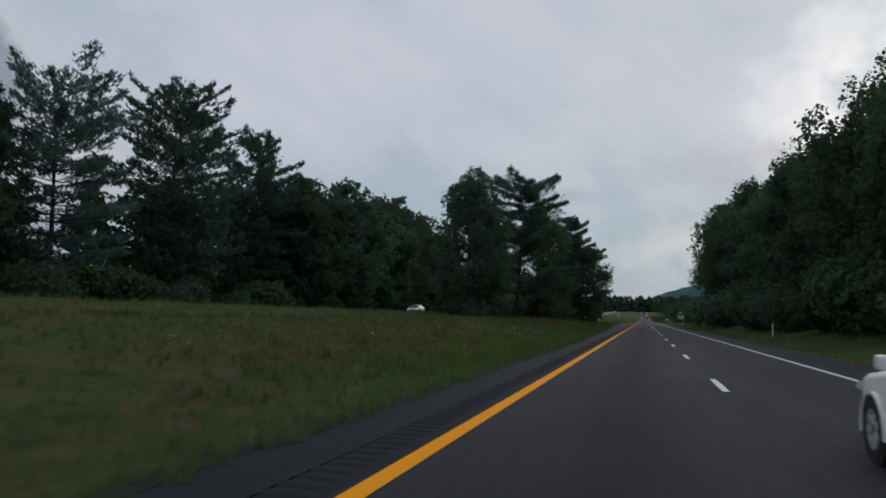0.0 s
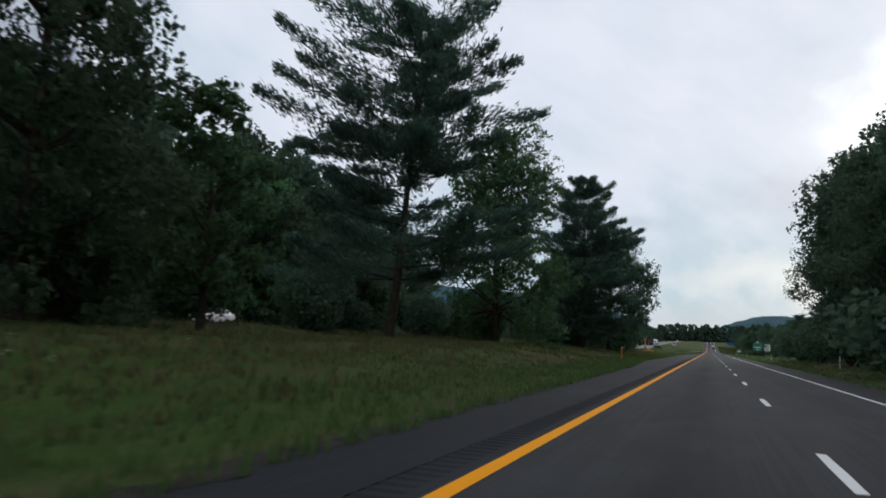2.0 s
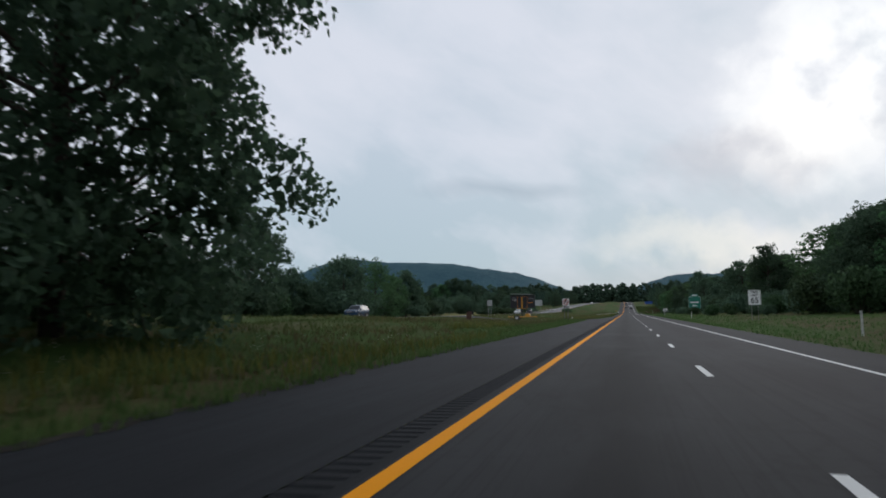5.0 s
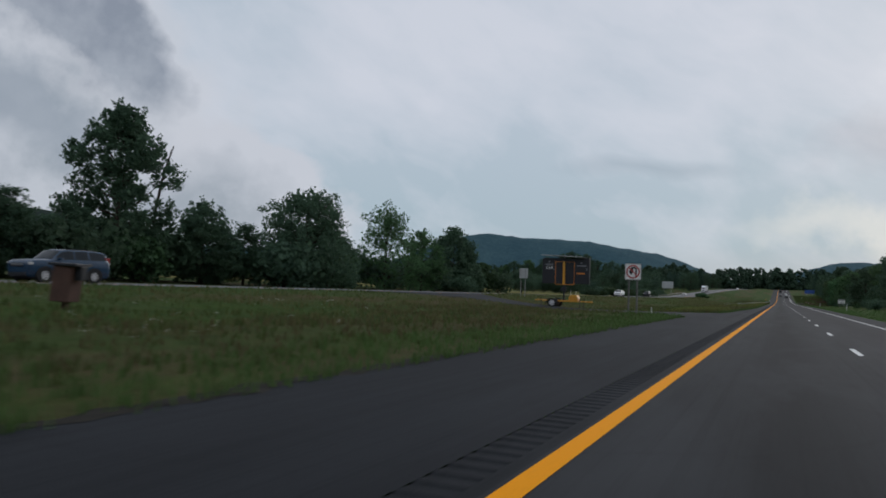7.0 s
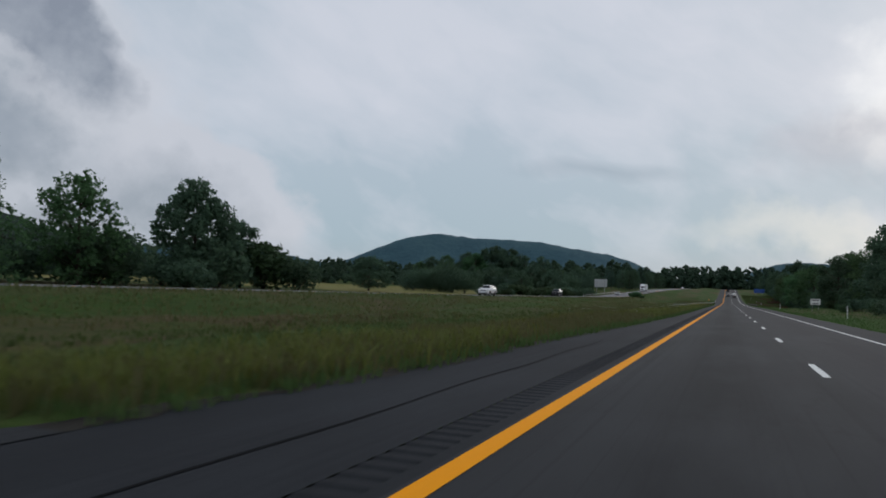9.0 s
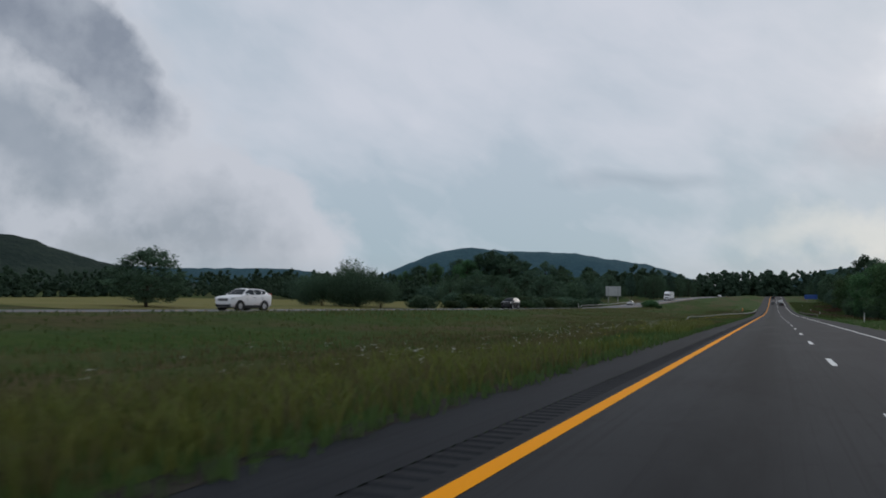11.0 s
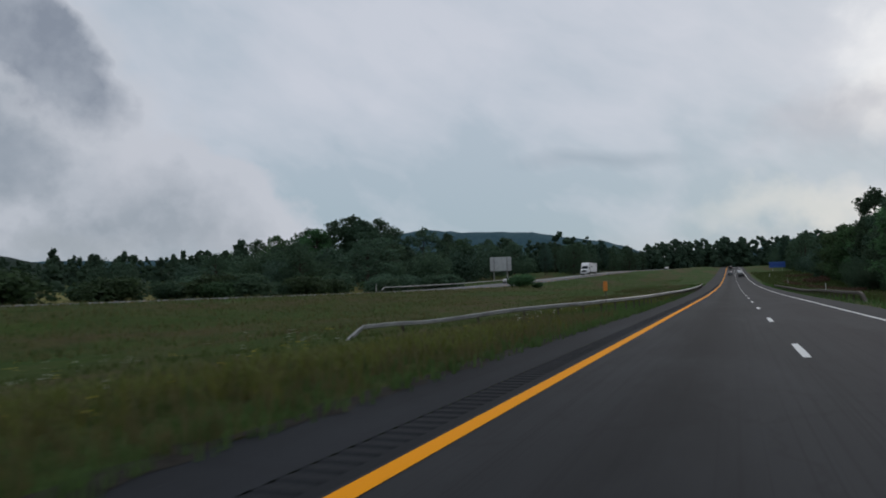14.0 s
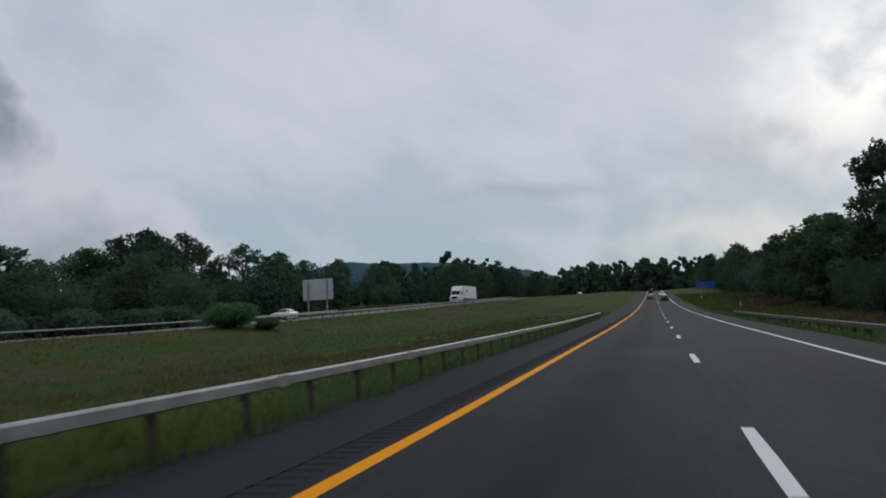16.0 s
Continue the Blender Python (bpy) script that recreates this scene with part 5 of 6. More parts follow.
small_board("guide_sign", "small white guide sign with illegible lines", 15.3, 441.0, 1.5, 1.0, 2.15, M_SIGN_WHITE, lines=2, ink=M_SIGN_BLACK)
small_board("service_sign", "wide blue roadside sign with illegible lines", 21.0, 824.0, 6.4, 2.5, 9.7, M_SIGN_BLUE, lines=2, ink=M_SIGN_PALE, post_w=0.14)
small_board("large_sign_back", "grey back of a large sign for the opposite traffic", -57.3, 672.0, 6.2, 3.9, 10.15, M_ALU, back=True, legs=(-0.31, 0.31), post_w=0.25)
small_board("sign_back", "grey back of a small sign on two posts", -25.3, 320.0, 1.0, 1.15, 4.1, M_ALU, back=True, legs=(-0.27, 0.27), post_w=0.07)


# ---- message trailer on the turnaround ----
def message_trailer(x, y, turn):
    g = at(x, y)
    ob = thing("message_trailer", "orange traffic trailer carrying a folded black message board", "trailer", pose(x, y, g + 0.02, 0, 0, turn) @ Matrix.Diagonal((1.27, 1.15, 1.15, 1)))
    # the trailer lies along x, its back to -x
    chassis = bmesh.new()
    for yy in (-0.42, 0.42):
        box(chassis, -1.7, 1.0, yy - 0.05, yy + 0.05, 0.46, 0.58, bevel=0.01)
    for xx in (-1.65, -0.85, 0.0, 0.9):
        box(chassis, xx - 0.05, xx + 0.05, -0.42, 0.42, 0.47, 0.57)
    part("chassis", chassis, M_MACHINE, ob)
    draw = bmesh.new()
    rod(draw, (0.95, -0.42, 0.52), (1.7, 0, 0.5), 0.045)
    rod(draw, (0.95, 0.42, 0.52), (1.7, 0, 0.5), 0.045)
    box(draw, 1.65, 2.0, -0.05, 0.05, 0.45, 0.56, bevel=0.012)
    part("drawbar", draw, M_MACHINE, ob, "orange steel drawbar")
    case = bmesh.new()
    prism(case, [(0.3, 0.58), (1.0, 0.58), (1.0, 0.72), (0.87, 1.02), (0.43, 1.02), (0.3, 0.9)], 0.7, Matrix.Translation((0, -0.35, 0)))
    bmesh.ops.recalc_face_normals(case, faces=case.faces)
    bmesh.ops.bevel(case, geom=list(case.edges), offset=0.02, segments=2, affect="EDGES")
    part("battery_case", case, M_MACHINE, ob, "orange steel battery case")
    for yy in (-0.72, 0.72):
        wheel = wheel_part(ob, -0.85, yy, 0.36, 0.2, 0.36, -1 if yy < 0 else 1)
        guard = bmesh.new()
        prev = None
        for k in range(9):
            a = math.pi * k / 8
            row = [guard.verts.new((-0.85 + math.cos(a) * 0.43, yy + s * 0.13, 0.36 + math.sin(a) * 0.43)) for s in (-1, 1)]
            if prev:
                guard.faces.new((prev[0], prev[1], row[1], row[0]))
            prev = row
        bmesh.ops.solidify(guard, geom=guard.faces[:], thickness=0.012)
        part("mudguard", guard, M_RUBBER, ob, "black mudguard")
    for xx, yy in ((-1.75, -0.55), (-1.75, 0.55), (1.2, -0.5), (1.2, 0.5)):
        leg = bmesh.new()
        rod(leg, (xx, yy, 0.03), (xx, yy, 0.75), 0.035)
        box(leg, xx - 0.1, xx + 0.1, yy - 0.1, yy + 0.1, 0.0, 0.03)
        part("jack", leg, M_RUST, ob, "dark steel jack leg")
    tail = boxed(-2.25, -1.65, -0.5, 0.5, 0.5, 0.6, bevel=0.015)
    part("tail_bar", tail, M_MACHINE, ob)
    part("mast", boxed(-0.23, -0.11, -0.06, 0.06, 0.5, 2.2, bevel=0.012), M_PANEL, ob, "dark steel mast")
    part("mast_bracket", boxed(-0.42, -0.02, -0.1, 0.1, 1.3, 1.62, bevel=0.02), M_PANEL, ob)
    face = boxed(-1.85, 1.75, -0.14, 0.14, 1.92, 4.02, bevel=0.02)
    board = part("board", face, M_PANEL, ob, "black message board seen from behind")
    part("mast_cover", boxed(-0.24, -0.06, -0.24, -0.142, 1.87, 3.72, bevel=0.02), M_MACHINE, board, "orange mast cover")
    frame_bm = bmesh.new()
    for xx in (-0.82, 0.62):
        box(frame_bm, xx - 0.018, xx + 0.018, -0.17, -0.141, 1.87, 3.72)
    box(frame_bm, -0.85, 0.65, -0.17, -0.141, 1.84, 1.88)
    box(frame_bm, -0.85, 0.65, -0.17, -0.141, 3.70, 3.73)
    part("frame", frame_bm, M_ORANGE, board, "thin orange frame")
    words("number", "119", 0.36, -1.32, -0.145, 3.19, M_SIGN_WHITE, board, "white stencilled number")
    bars(board, M_PALE, [(-1.32, 3.49, 0.62, 0.09), (0.02 + 1.15, 3.39, 0.72, 0.09), (1.15, 3.62, 0.14, 0.12), (-1.32, 3.70, 0.14, 0.12)], y=-0.146)
    bars(board, M_ORANGE, [(1.1, 2.77, 0.62, 0.12)], y=-0.146)
    roof = bmesh.new()
    box(roof, -1.75, 1.35, -0.8, 0.7, 4.12, 4.17, bevel=0.012)
    bmesh.ops.rotate(roof, verts=roof.verts, cent=(0, 0, 4.2), matrix=Matrix.Rotation(radians(3), 3, "Y"))
    part("solar_panel", roof, M_PANEL, ob, "dark solar panel with a pale edge")
    trim = boxed(-1.75, 1.35, -0.815, -0.801, 4.12, 4.175)
    bmesh.ops.rotate(trim, verts=trim.verts, cent=(0, 0, 4.2), matrix=Matrix.Rotation(radians(3), 3, "Y"))
    part("panel_edge", trim, M_ALU, ob, "pale metal edge")
    for xx in (-0.95, 1.55):
        part("lamp", boxed(xx - 0.03, xx + 0.03, -0.16, -0.141, 3.0, 3.18), M_PALE, board)
    brace = bmesh.new()
    rod(brace, (-0.17, 0, 3.95), (-0.17, 0, 4.21), 0.05)
    part("bracket", brace, M_STEEL, ob)
    for xx in (0.15, 0.5):
        a = bmesh.new()
        rod(a, (xx + 0.2, 0.1, 0.9), (xx + 0.2, 0.1, 1.45), 0.012)
        part("aerial", a, M_SIGN_WHITE, ob, "thin white rod")


def wheel_part(ob, x, y, r, w, z, side):
    """Tyre and rim with the axle along y."""
    tyre = bmesh.new()
    prof = [(r * 0.62, -w / 2), (r * 0.9, -w / 2), (r, -w * 0.32), (r, w * 0.32), (r * 0.9, w / 2), (r * 0.62, w / 2)]
    seg, rings = 22, []
    for k in range(seg):
        a = 2 * math.pi * k / seg
        rings.append([tyre.verts.new((math.cos(a) * q, d, math.sin(a) * q)) for q, d in prof])
    for k in range(seg):
        a, b = rings[k], rings[(k + 1) % seg]
        for i in range(len(prof)):
            j = (i + 1) % len(prof)
            tyre.faces.new((a[i], a[j], b[j], b[i]))
    bmesh.ops.recalc_face_normals(tyre, faces=tyre.faces)
    wheel = part("wheel", tyre, M_RUBBER, ob)
    wheel.matrix_basis = Matrix.Translation((x, y, z))
    rim = bmesh.new()
    d = side * w * 0.36
    for k in range(7):
        a = 2 * math.pi * k / 7
        m = Matrix.Rotation(a, 4, "Y")
        bmesh.ops.create_cube(rim, size=1, matrix=m @ Matrix.Translation((r * 0.33, d, 0)) @ Matrix.Diagonal((r * 0.55, 0.05, r * 0.22, 1)))
    rod(rim, (0, d - side * 0.02, 0), (0, d + side * 0.025, 0), r * 0.15, seg=12)
    ringb = ring_bm(r * 0.54, r * 0.64, 0.05, d - 0.025, 0, 22)
    tmp = bpy.data.meshes.new("tmp")
    ringb.to_mesh(tmp), ringb.free()
    rim.from_mesh(tmp)
    bpy.data.meshes.remove(tmp)
    disc = bmesh.new()
    part("rim", rim, M_RIM, wheel, "silver wheel rim")
    rod(disc, (0, -w * 0.2, 0), (0, w * 0.2, 0), r * 0.6, seg=22)
    part("brake_disc", disc, M_RUST, wheel)
    return wheel


M_PALE = plain("faded_print", (0.22, 0.23, 0.25), 0.6)
message_trailer(-16.5, 306.6, -3)


# ---- posts and small roadside things ----
def delineator(x, y, h=1.2, lean=0.0, white=True):
    ob = thing("delineator", "thin white plastic delineator post in the verge" if white else "orange plastic marker post in the grass", "marker post",
               pose(x, y, at(x, y), lean, 0, 0), "delineators along the verge" if white else "orange markers")
    bm = bmesh.new()
    box(bm, -0.05, 0.05, -0.01, 0.01, -0.2, h, bevel=0.008)
    part("post", bm, M_POST_WHITE if white else M_ORANGE, ob)
    part("reflector", boxed(-0.04, 0.04, -0.016, -0.011, h - 0.18, h - 0.05), M_ALU if white else M_SIGN_WHITE, ob)


for y in (68, 139, 210, 298, 385, 478, 572, 651, 730):
    delineator(12.3 if y < 600 else 13.6, y, 1.15, random.uniform(-2, 2))
delineator(float(other_x(579)) - 7.0, 579, 1.2, 2)
delineator(-6.7, 294.1, 0.62, 16)
delineator(-6.3, 148.5, 1.35, 3, white=False)


def orange_marker(x, y):
    ob = thing("hazard_marker", "orange reflector plate on a thin post by the rail", "marker post", pose(x, y, at(x, y)))
    rod_bm = rod(bmesh.new(), (0, 0, -0.3), (0, 0, 1.35), 0.015)
    part("post", rod_bm, M_RUST, ob)
    part("plate", plate(0.18, 0.42, 0.03, 0.006, -0.02, 1.35), M_ORANGE, ob, "orange reflector plate")


orange_marker(-2.75, 512.5)


def roadside_box(x, y):
    g = at(x, y)
    ob = thing("utility_box", "small weathered brown wooden box with a dark lid on a post", "utility box", pose(x, y, g, 0, 2, 14))
    part("post", boxed(-0.07, 0.07, -0.05, 0.09, -0.3, 0.8 - g, bevel=0.01), M_BROWN, ob)
    body = bmesh.new()
    prism(body, [(-0.30, 0.72 - g), (0.24, 0.72 - g), (0.30, 1.66 - g), (-0.26, 1.66 - g)], 0.5, Matrix.Translation((0, -0.25, 0)))
    bmesh.ops.recalc_face_normals(body, faces=body.faces)
    bmesh.ops.bevel(body, geom=list(body.edges), offset=0.015, segments=1, affect="EDGES")
    part("body", body, M_BROWN, ob, "brown weathered box")
    lid = boxed(-0.36, 0.46, -0.32, 0.32, 1.66 - g, 1.73 - g, bevel=0.012)
    part("lid", lid, M_PANEL, ob, "dark flat lid")
    part("side_box", boxed(0.3, 0.5, -0.12, 0.12, 1.3 - g, 1.66 - g, bevel=0.015), M_PANEL, ob)


roadside_box(-15.3, 253.5)


def dead_snag(x, y):
    ob = thing("dead_snag", "bare forked dead trunk above the hedge", "dead tree", pose(x, y, at(x, y)))
    part("trunk", limb_mesh([((0, 0, -0.3), (0.3, 0, 8), 0.28, 0.2), ((0.3, 0, 8), (1.2, 0.2, 13), 0.2, 0.14), ((1.2, 0.2, 13), (2.6, 0.2, 16.2), 0.14, 0.06),
                             ((1.2, 0.2, 13), (0.8, 0.1, 14.4), 0.09, 0.03), ((2.0, 0.2, 14.8), (2.3, 0.1, 15.9), 0.06, 0.02)], M_BARK), None, ob)


dead_snag(-66.8, 303.5)


# ---- vehicles ----
# outline of each body, from nose to tail: place, underside, shoulder, top, half width, half width of the top
SUV_FORM = [(0.0, .26, .50, .53, .66, .58), (.012, .19, .555, .575, .80, .68), (.045, .15, .60, .625, .90, .75), (.10, .14, .625, .655, .96, .79), (.18, .14, .64, .675, .985, .81),
            (.265, .14, .655, .69, 1.0, .80), (.335, .14, .662, .845, 1.0, .735), (.405, .14, .668, .965, 1.0, .675), (.47, .14, .675, .995, 1.0, .665), (.60, .14, .685, 1.0, 1.0, .66),
            (.74, .14, .70, .985, .995, .65), (.86, .145, .72, .955, .985, .635), (.915, .15, .73, .87, .975, .665), (.965, .16, .735, .765, .955, .72), (.99, .19, .66, .70, .91, .74), (1.0, .26, .50, .56, .82, .70)]
BOX_FORM = [(0.0, .27, .50, .53, .70, .62), (.01, .20, .565, .59, .84, .72), (.04, .16, .605, .635, .92, .78), (.10, .15, .625, .655, .97, .82), (.20, .15, .635, .67, .99, .84),
            (.275, .15, .645, .685, 1.0, .83), (.33, .15, .65, .83, 1.0, .775), (.385, .15, .655, .955, 1.0, .73), (.44, .15, .66, .985, 1.0, .72), (.60, .15, .665, 1.0, 1.0, .715),
            (.78, .15, .67, .995, .995, .71), (.92, .155, .675, .98, .985, .70), (.965, .16, .68, .93, .975, .71), (.982, .165, .68, .74, .965, .74), (.992, .19, .64, .69, .93, .76), (1.0, .26, .50, .56, .86, .74)]
SEDAN_FORM = [(0.0, .27, .43, .46, .66, .58), (.012, .20, .49, .515, .80, .68), (.05, .15, .54, .57, .91, .75), (.12, .14, .58, .615, .965, .79), (.21, .14, .61, .65, .99, .80),
              (.295, .14, .63, .68, 1.0, .78), (.37, .14, .638, .83, 1.0, .71), (.445, .14, .645, .96, 1.0, .65), (.52, .14, .65, .998, 1.0, .635), (.64, .14, .66, .995, 1.0, .63),
              (.73, .14, .668, .955, .995, .63), (.80, .145, .675, .86, .985, .67), (.875, .15, .685, .74, .97, .73), (.955, .16, .68, .722, .94, .74), (.985, .19, .63, .67, .89, .72), (1.0, .27, .50, .54, .80, .66)]


class Form:
    """A car's skin: points on it by place along the car and step round the section."""

    def __init__(self, form, length, half, height):
        self.form, self.L, self.W, self.H = form, length, half, height
        self.at = [row[0] for row in form]

    def section(self, f):
        zb, sh, top, w, wt = (float(np.interp(f, self.at, [row[k] for row in self.form])) for k in range(1, 6))
        H, W = self.H, self.W
        mid = zb + (sh - zb) * 0.5
        crown = 0.028
        x = (0.5 - f) * self.L
        half = [(w * .86, zb), (w * .965, zb + (mid - zb) * .35), (w, mid), (w * .985, sh - .045), (w * .955, sh), (w * .955 + (wt - w * .955) * .5, sh + (top - crown - sh) * .52),
                (wt, top - crown), (wt * .86, top - crown * .4), (wt * .45, top), (0.0, top + .006)]
        return [Vector((x, a * W, b * H)) for a, b in half]

    def shell(self):
        bm = bmesh.new()
        rings = []
        for f in self.at:
            h = self.section(f)
            rings.append([bm.verts.new(p) for p in h + [Vector((p.x, -p.y, p.z)) for p in h[-2::-1]]])
        n = len(rings[0])
        for a, b in zip(rings, rings[1:]):
            for i in range(n):
                j = (i + 1) % n
                bm.faces.new((a[i], b[i], b[j], a[j]))
        bm.faces.new(rings[0]), bm.faces.new(rings[-1][::-1])
        bmesh.ops.recalc_face_normals(bm, faces=bm.faces)
        for face in bm.faces:
            face.smooth = len(face.verts) == 4
        return bm

    def side(self, f, u, s, out=0.006):
        """A point of the side window's zone: u = 0 at the shoulder, 1 at the roof's edge."""
        h = self.section(f)
        a, b, c = h[4], h[5], h[6]
        p = a.lerp(b, u * 2) if u < .5 else b.lerp(c, u * 2 - 1)
        return Vector((p.x, s * (p.y + out), p.z + out * 0.4))

    def pane(self, edge, s):
        """A side pane between (f, low, high) stations."""
        bm = bmesh.new()
        rows = []
        for f, lo, hi in edge:
            rows.append([bm.verts.new(self.side(f, lo + (hi - lo) * k / 3, s)) for k in range(4)])
        for a, b in zip(rows, rows[1:]):
            for k in range(3):
                bm.faces.new((a[k], b[k], b[k + 1], a[k + 1]))
        bmesh.ops.recalc_face_normals(bm, faces=bm.faces)
        for face in bm.faces:
            face.smooth = True
        return bm

    def screen(self, f0, f1, ahead):
        bm = bmesh.new()
        rows = []
        for k in range(5):
            f = f0 + (f1 - f0) * k / 4
            h = self.section(f)
            half = [h[6] * 1.0, h[7], h[8], h[9]]
            half[0] = Vector((h[6].x, h[6].y * .95, h[6].z + 0.003))
            pts = half + [Vector((p.x, -p.y, p.z)) for p in half[-2::-1]]
            rows.append([bm.verts.new(p + Vector((0.007 * ahead, 0, 0.009))) for p in pts])
        for a, b in zip(rows, rows[1:]):
            for i in range(len(a) - 1):
                bm.faces.new((a[i], b[i], b[i + 1], a[i + 1]))
        bmesh.ops.recalc_face_normals(bm, faces=bm.faces)
        for face in bm.faces:
            face.smooth = True
        return bm


def arch_bm(x, y0, y1, r0, r1, seg=18):
    """Half a ring over a wheel."""
    bm = bmesh.new()
    prev = None
    for k in range(seg + 1):
        a = math.pi * (1.08 * k / seg - 0.04)
        row = [bm.verts.new((x + math.cos(a) * q, y, r0 * 0.86 + math.sin(a) * q)) for q, y in ((r0, y0), (r1, y0), (r1, y1), (r0, y1))]
        if prev:
            for i in range(4):
                j = (i + 1) % 4
                bm.faces.new((prev[i], prev[j], row[j], row[i]))
        prev = row
    bmesh.ops.recalc_face_normals(bm, faces=bm.faces)
    return bm


def vehicle(name, label, x, y, z, turn, length, width, height, paint, kind="car", group=""):
    """A car standing along +x (front at +x): body shell, glass, wheels, lamps and trim."""
    ob = thing(name, label, kind, pose(x, y, z, 0, 0, turn), group)
    L, W, H = length, width / 2, height
    suv = H > 1.58
    boxy = H > 1.8
    form = Form(BOX_FORM if boxy else SUV_FORM if suv else SEDAN_FORM, L, W, H)
    body = part("body", form.shell(), paint, ob)
    if boxy:
        panes = [[(.325, .10, .78), (.36, .08, .84), (.395, .08, .88), (.46, .08, .90), (.53, .08, .90)],
                 [(.545, .08, .90), (.63, .08, .90), (.71, .08, .90)], [(.73, .08, .90), (.82, .08, .90), (.935, .10, .88)]]
        front, back = (.28, .38), (.966, .981)
    elif suv:
        panes = [[(.335, .10, .80), (.37, .08, .84), (.41, .08, .88), (.47, .08, .90), (.545, .08, .90)],
                 [(.56, .08, .90), (.65, .08, .90), (.735, .10, .90)], [(.75, .10, .90), (.80, .16, .88), (.865, .46, .80)]]
        front, back = (.272, .40), (.872, .955)
    else:
        panes = [[(.375, .10, .78), (.41, .08, .84), (.45, .08, .88), (.50, .08, .90), (.575, .08, .90)],
                 [(.59, .08, .90), (.66, .08, .90), (.735, .12, .88), (.80, .34, .72)]]
        front, back = (.302, .44), (.74, .868)
    for s in (1, -1):
        for edge in panes:
            part("side_window", form.pane(edge, s), M_GLASS, ob, "dark side window")
    part("windscreen", form.screen(*front, 1), M_GLASS, ob, "dark raked windscreen")
    part("rear_window", form.screen(*back, -1), M_GLASS, ob, "dark rear window")
    r = 0.208 * H if suv else 0.222 * H
    trim = M_RUBBER if suv else paint
    for f in (.185, .785) if suv else (.19, .79):
        px = (0.5 - f) * L
        for s in (1, -1):
            well = bmesh.new()
            rod(well, (px, s * W * 1.0, r), (px, s * W * .7, r), r * 1.13, seg=22)
            part("wheel_well", well, M_RUBBER, body)
            part("wheel_arch", arch_bm(px, s * W * .9, s * (W * 1.0 + .022), r * 1.1, r * (1.3 if suv else 1.19)), trim, body, "dark arch cladding" if suv else "")
            wheel_part(ob, px, s * (W * .97 - .07), r, .22, r, s)
    nose = lambda f: (0.5 - f) * L
    for s in (1, -1):
        lamp = bmesh.new()
        hz0, hz1 = (H * .49, H * .575) if suv else (H * .44, H * .51)
        prism(lamp, [(nose(.012), hz0), (nose(.012), hz1 - .02), (nose(.11), hz1 + .035), (nose(.125), hz1 + .02), (nose(.05), hz0)], W * .3,
              Matrix.Translation((0, W * .62 if s > 0 else -W * .92, 0)))
        bmesh.ops.recalc_face_normals(lamp, faces=lamp.faces)
        bmesh.ops.bevel(lamp, geom=list(lamp.edges), offset=.02, segments=2, affect="EDGES")
        part("headlamp", lamp, M_LAMP, body, "clear swept headlamp")
        tz0, tz1 = (H * .52, H * .80) if suv else (H * .53, H * .655)
        part("tail_lamp", boxed(nose(.995), nose(.935), s * W * .80 - .09, s * W * .80 + .09, tz0, tz1, bevel=.03), M_LAMP_RED, body, "red tail lamp")
        mz = form.side(.35, 0, s)
        part("mirror", boxed(mz.x - .07, mz.x + .09, mz.y - .03 if s > 0 else mz.y - .2, mz.y + .2 if s > 0 else mz.y + .03, mz.z + .01, mz.z + .15, bevel=.035), paint, body)
        for f in (.53, .72):
            part("door_handle", boxed(nose(f) - .08, nose(f) + .08, s * W * .985 - .03, s * W * .985 + .03, H * .57, H * .59, bevel=.008), M_PANEL if suv else paint, body)
        part("sill", boxed(nose(.68), nose(.29), s * W * .955 - .06, s * W * .955 + .06, H * .125, H * (.245 if suv else .175), bevel=.02), trim, body, "dark sill cladding" if suv else "")
        part("fog_lamp", boxed(nose(.035), nose(.012), s * W * .6 - .08, s * W * .6 + .08, H * .27, H * .31, bevel=.012), M_LAMP, body)
        for f in (.345, .55, .735):
            a, b = form.section(f)[1], form.section(f)[3]
            seam = bmesh.new()
            seam.faces.new([seam.verts.new(v) for v in ((a.x - .006, s * (a.y + .008), a.z + .05), (a.x + .006, s * (a.y + .008), a.z + .05), (a.x + .006, s * (W * form.form[6][4] + .004), (a.z + b.z) / 2 + .1),
                                                        (a.x + .006, s * (b.y + .006), b.z), (a.x - .006, s * (b.y + .006), b.z), (a.x - .006, s * (W * form.form[6][4] + .004), (a.z + b.z) / 2 + .1))])
            part("door_seam", seam, M_PANEL, body)
    part("underbody", boxed(-.43 * L, .43 * L, -W * .8, W * .8, H * .10, H * .2), M_RUBBER, body, "dark underbody")
    part("grille", boxed(nose(.05), nose(-.004), -W * .52, W * .52, H * (.43 if suv else .36), H * (.525 if suv else .45), bevel=.02), M_PANEL, body, "dark grille")
    part("grille_bar", boxed(nose(.03), nose(-.007), -W * .5, W * .5, H * (.485 if suv else .41), H * (.50 if suv else .422), bevel=.006), M_RIM, body, "bright grille bar")
    part("bumper", boxed(nose(.06), nose(.0), -W * .74, W * .74, H * .17, H * (.30 if suv else .27), bevel=.05), M_PANEL, body, "dark lower bumper")
    part("bumper", boxed(nose(1.004), nose(.95), -W * .82, W * .82, H * .18, H * .34, bevel=.05), trim if suv else paint, body)
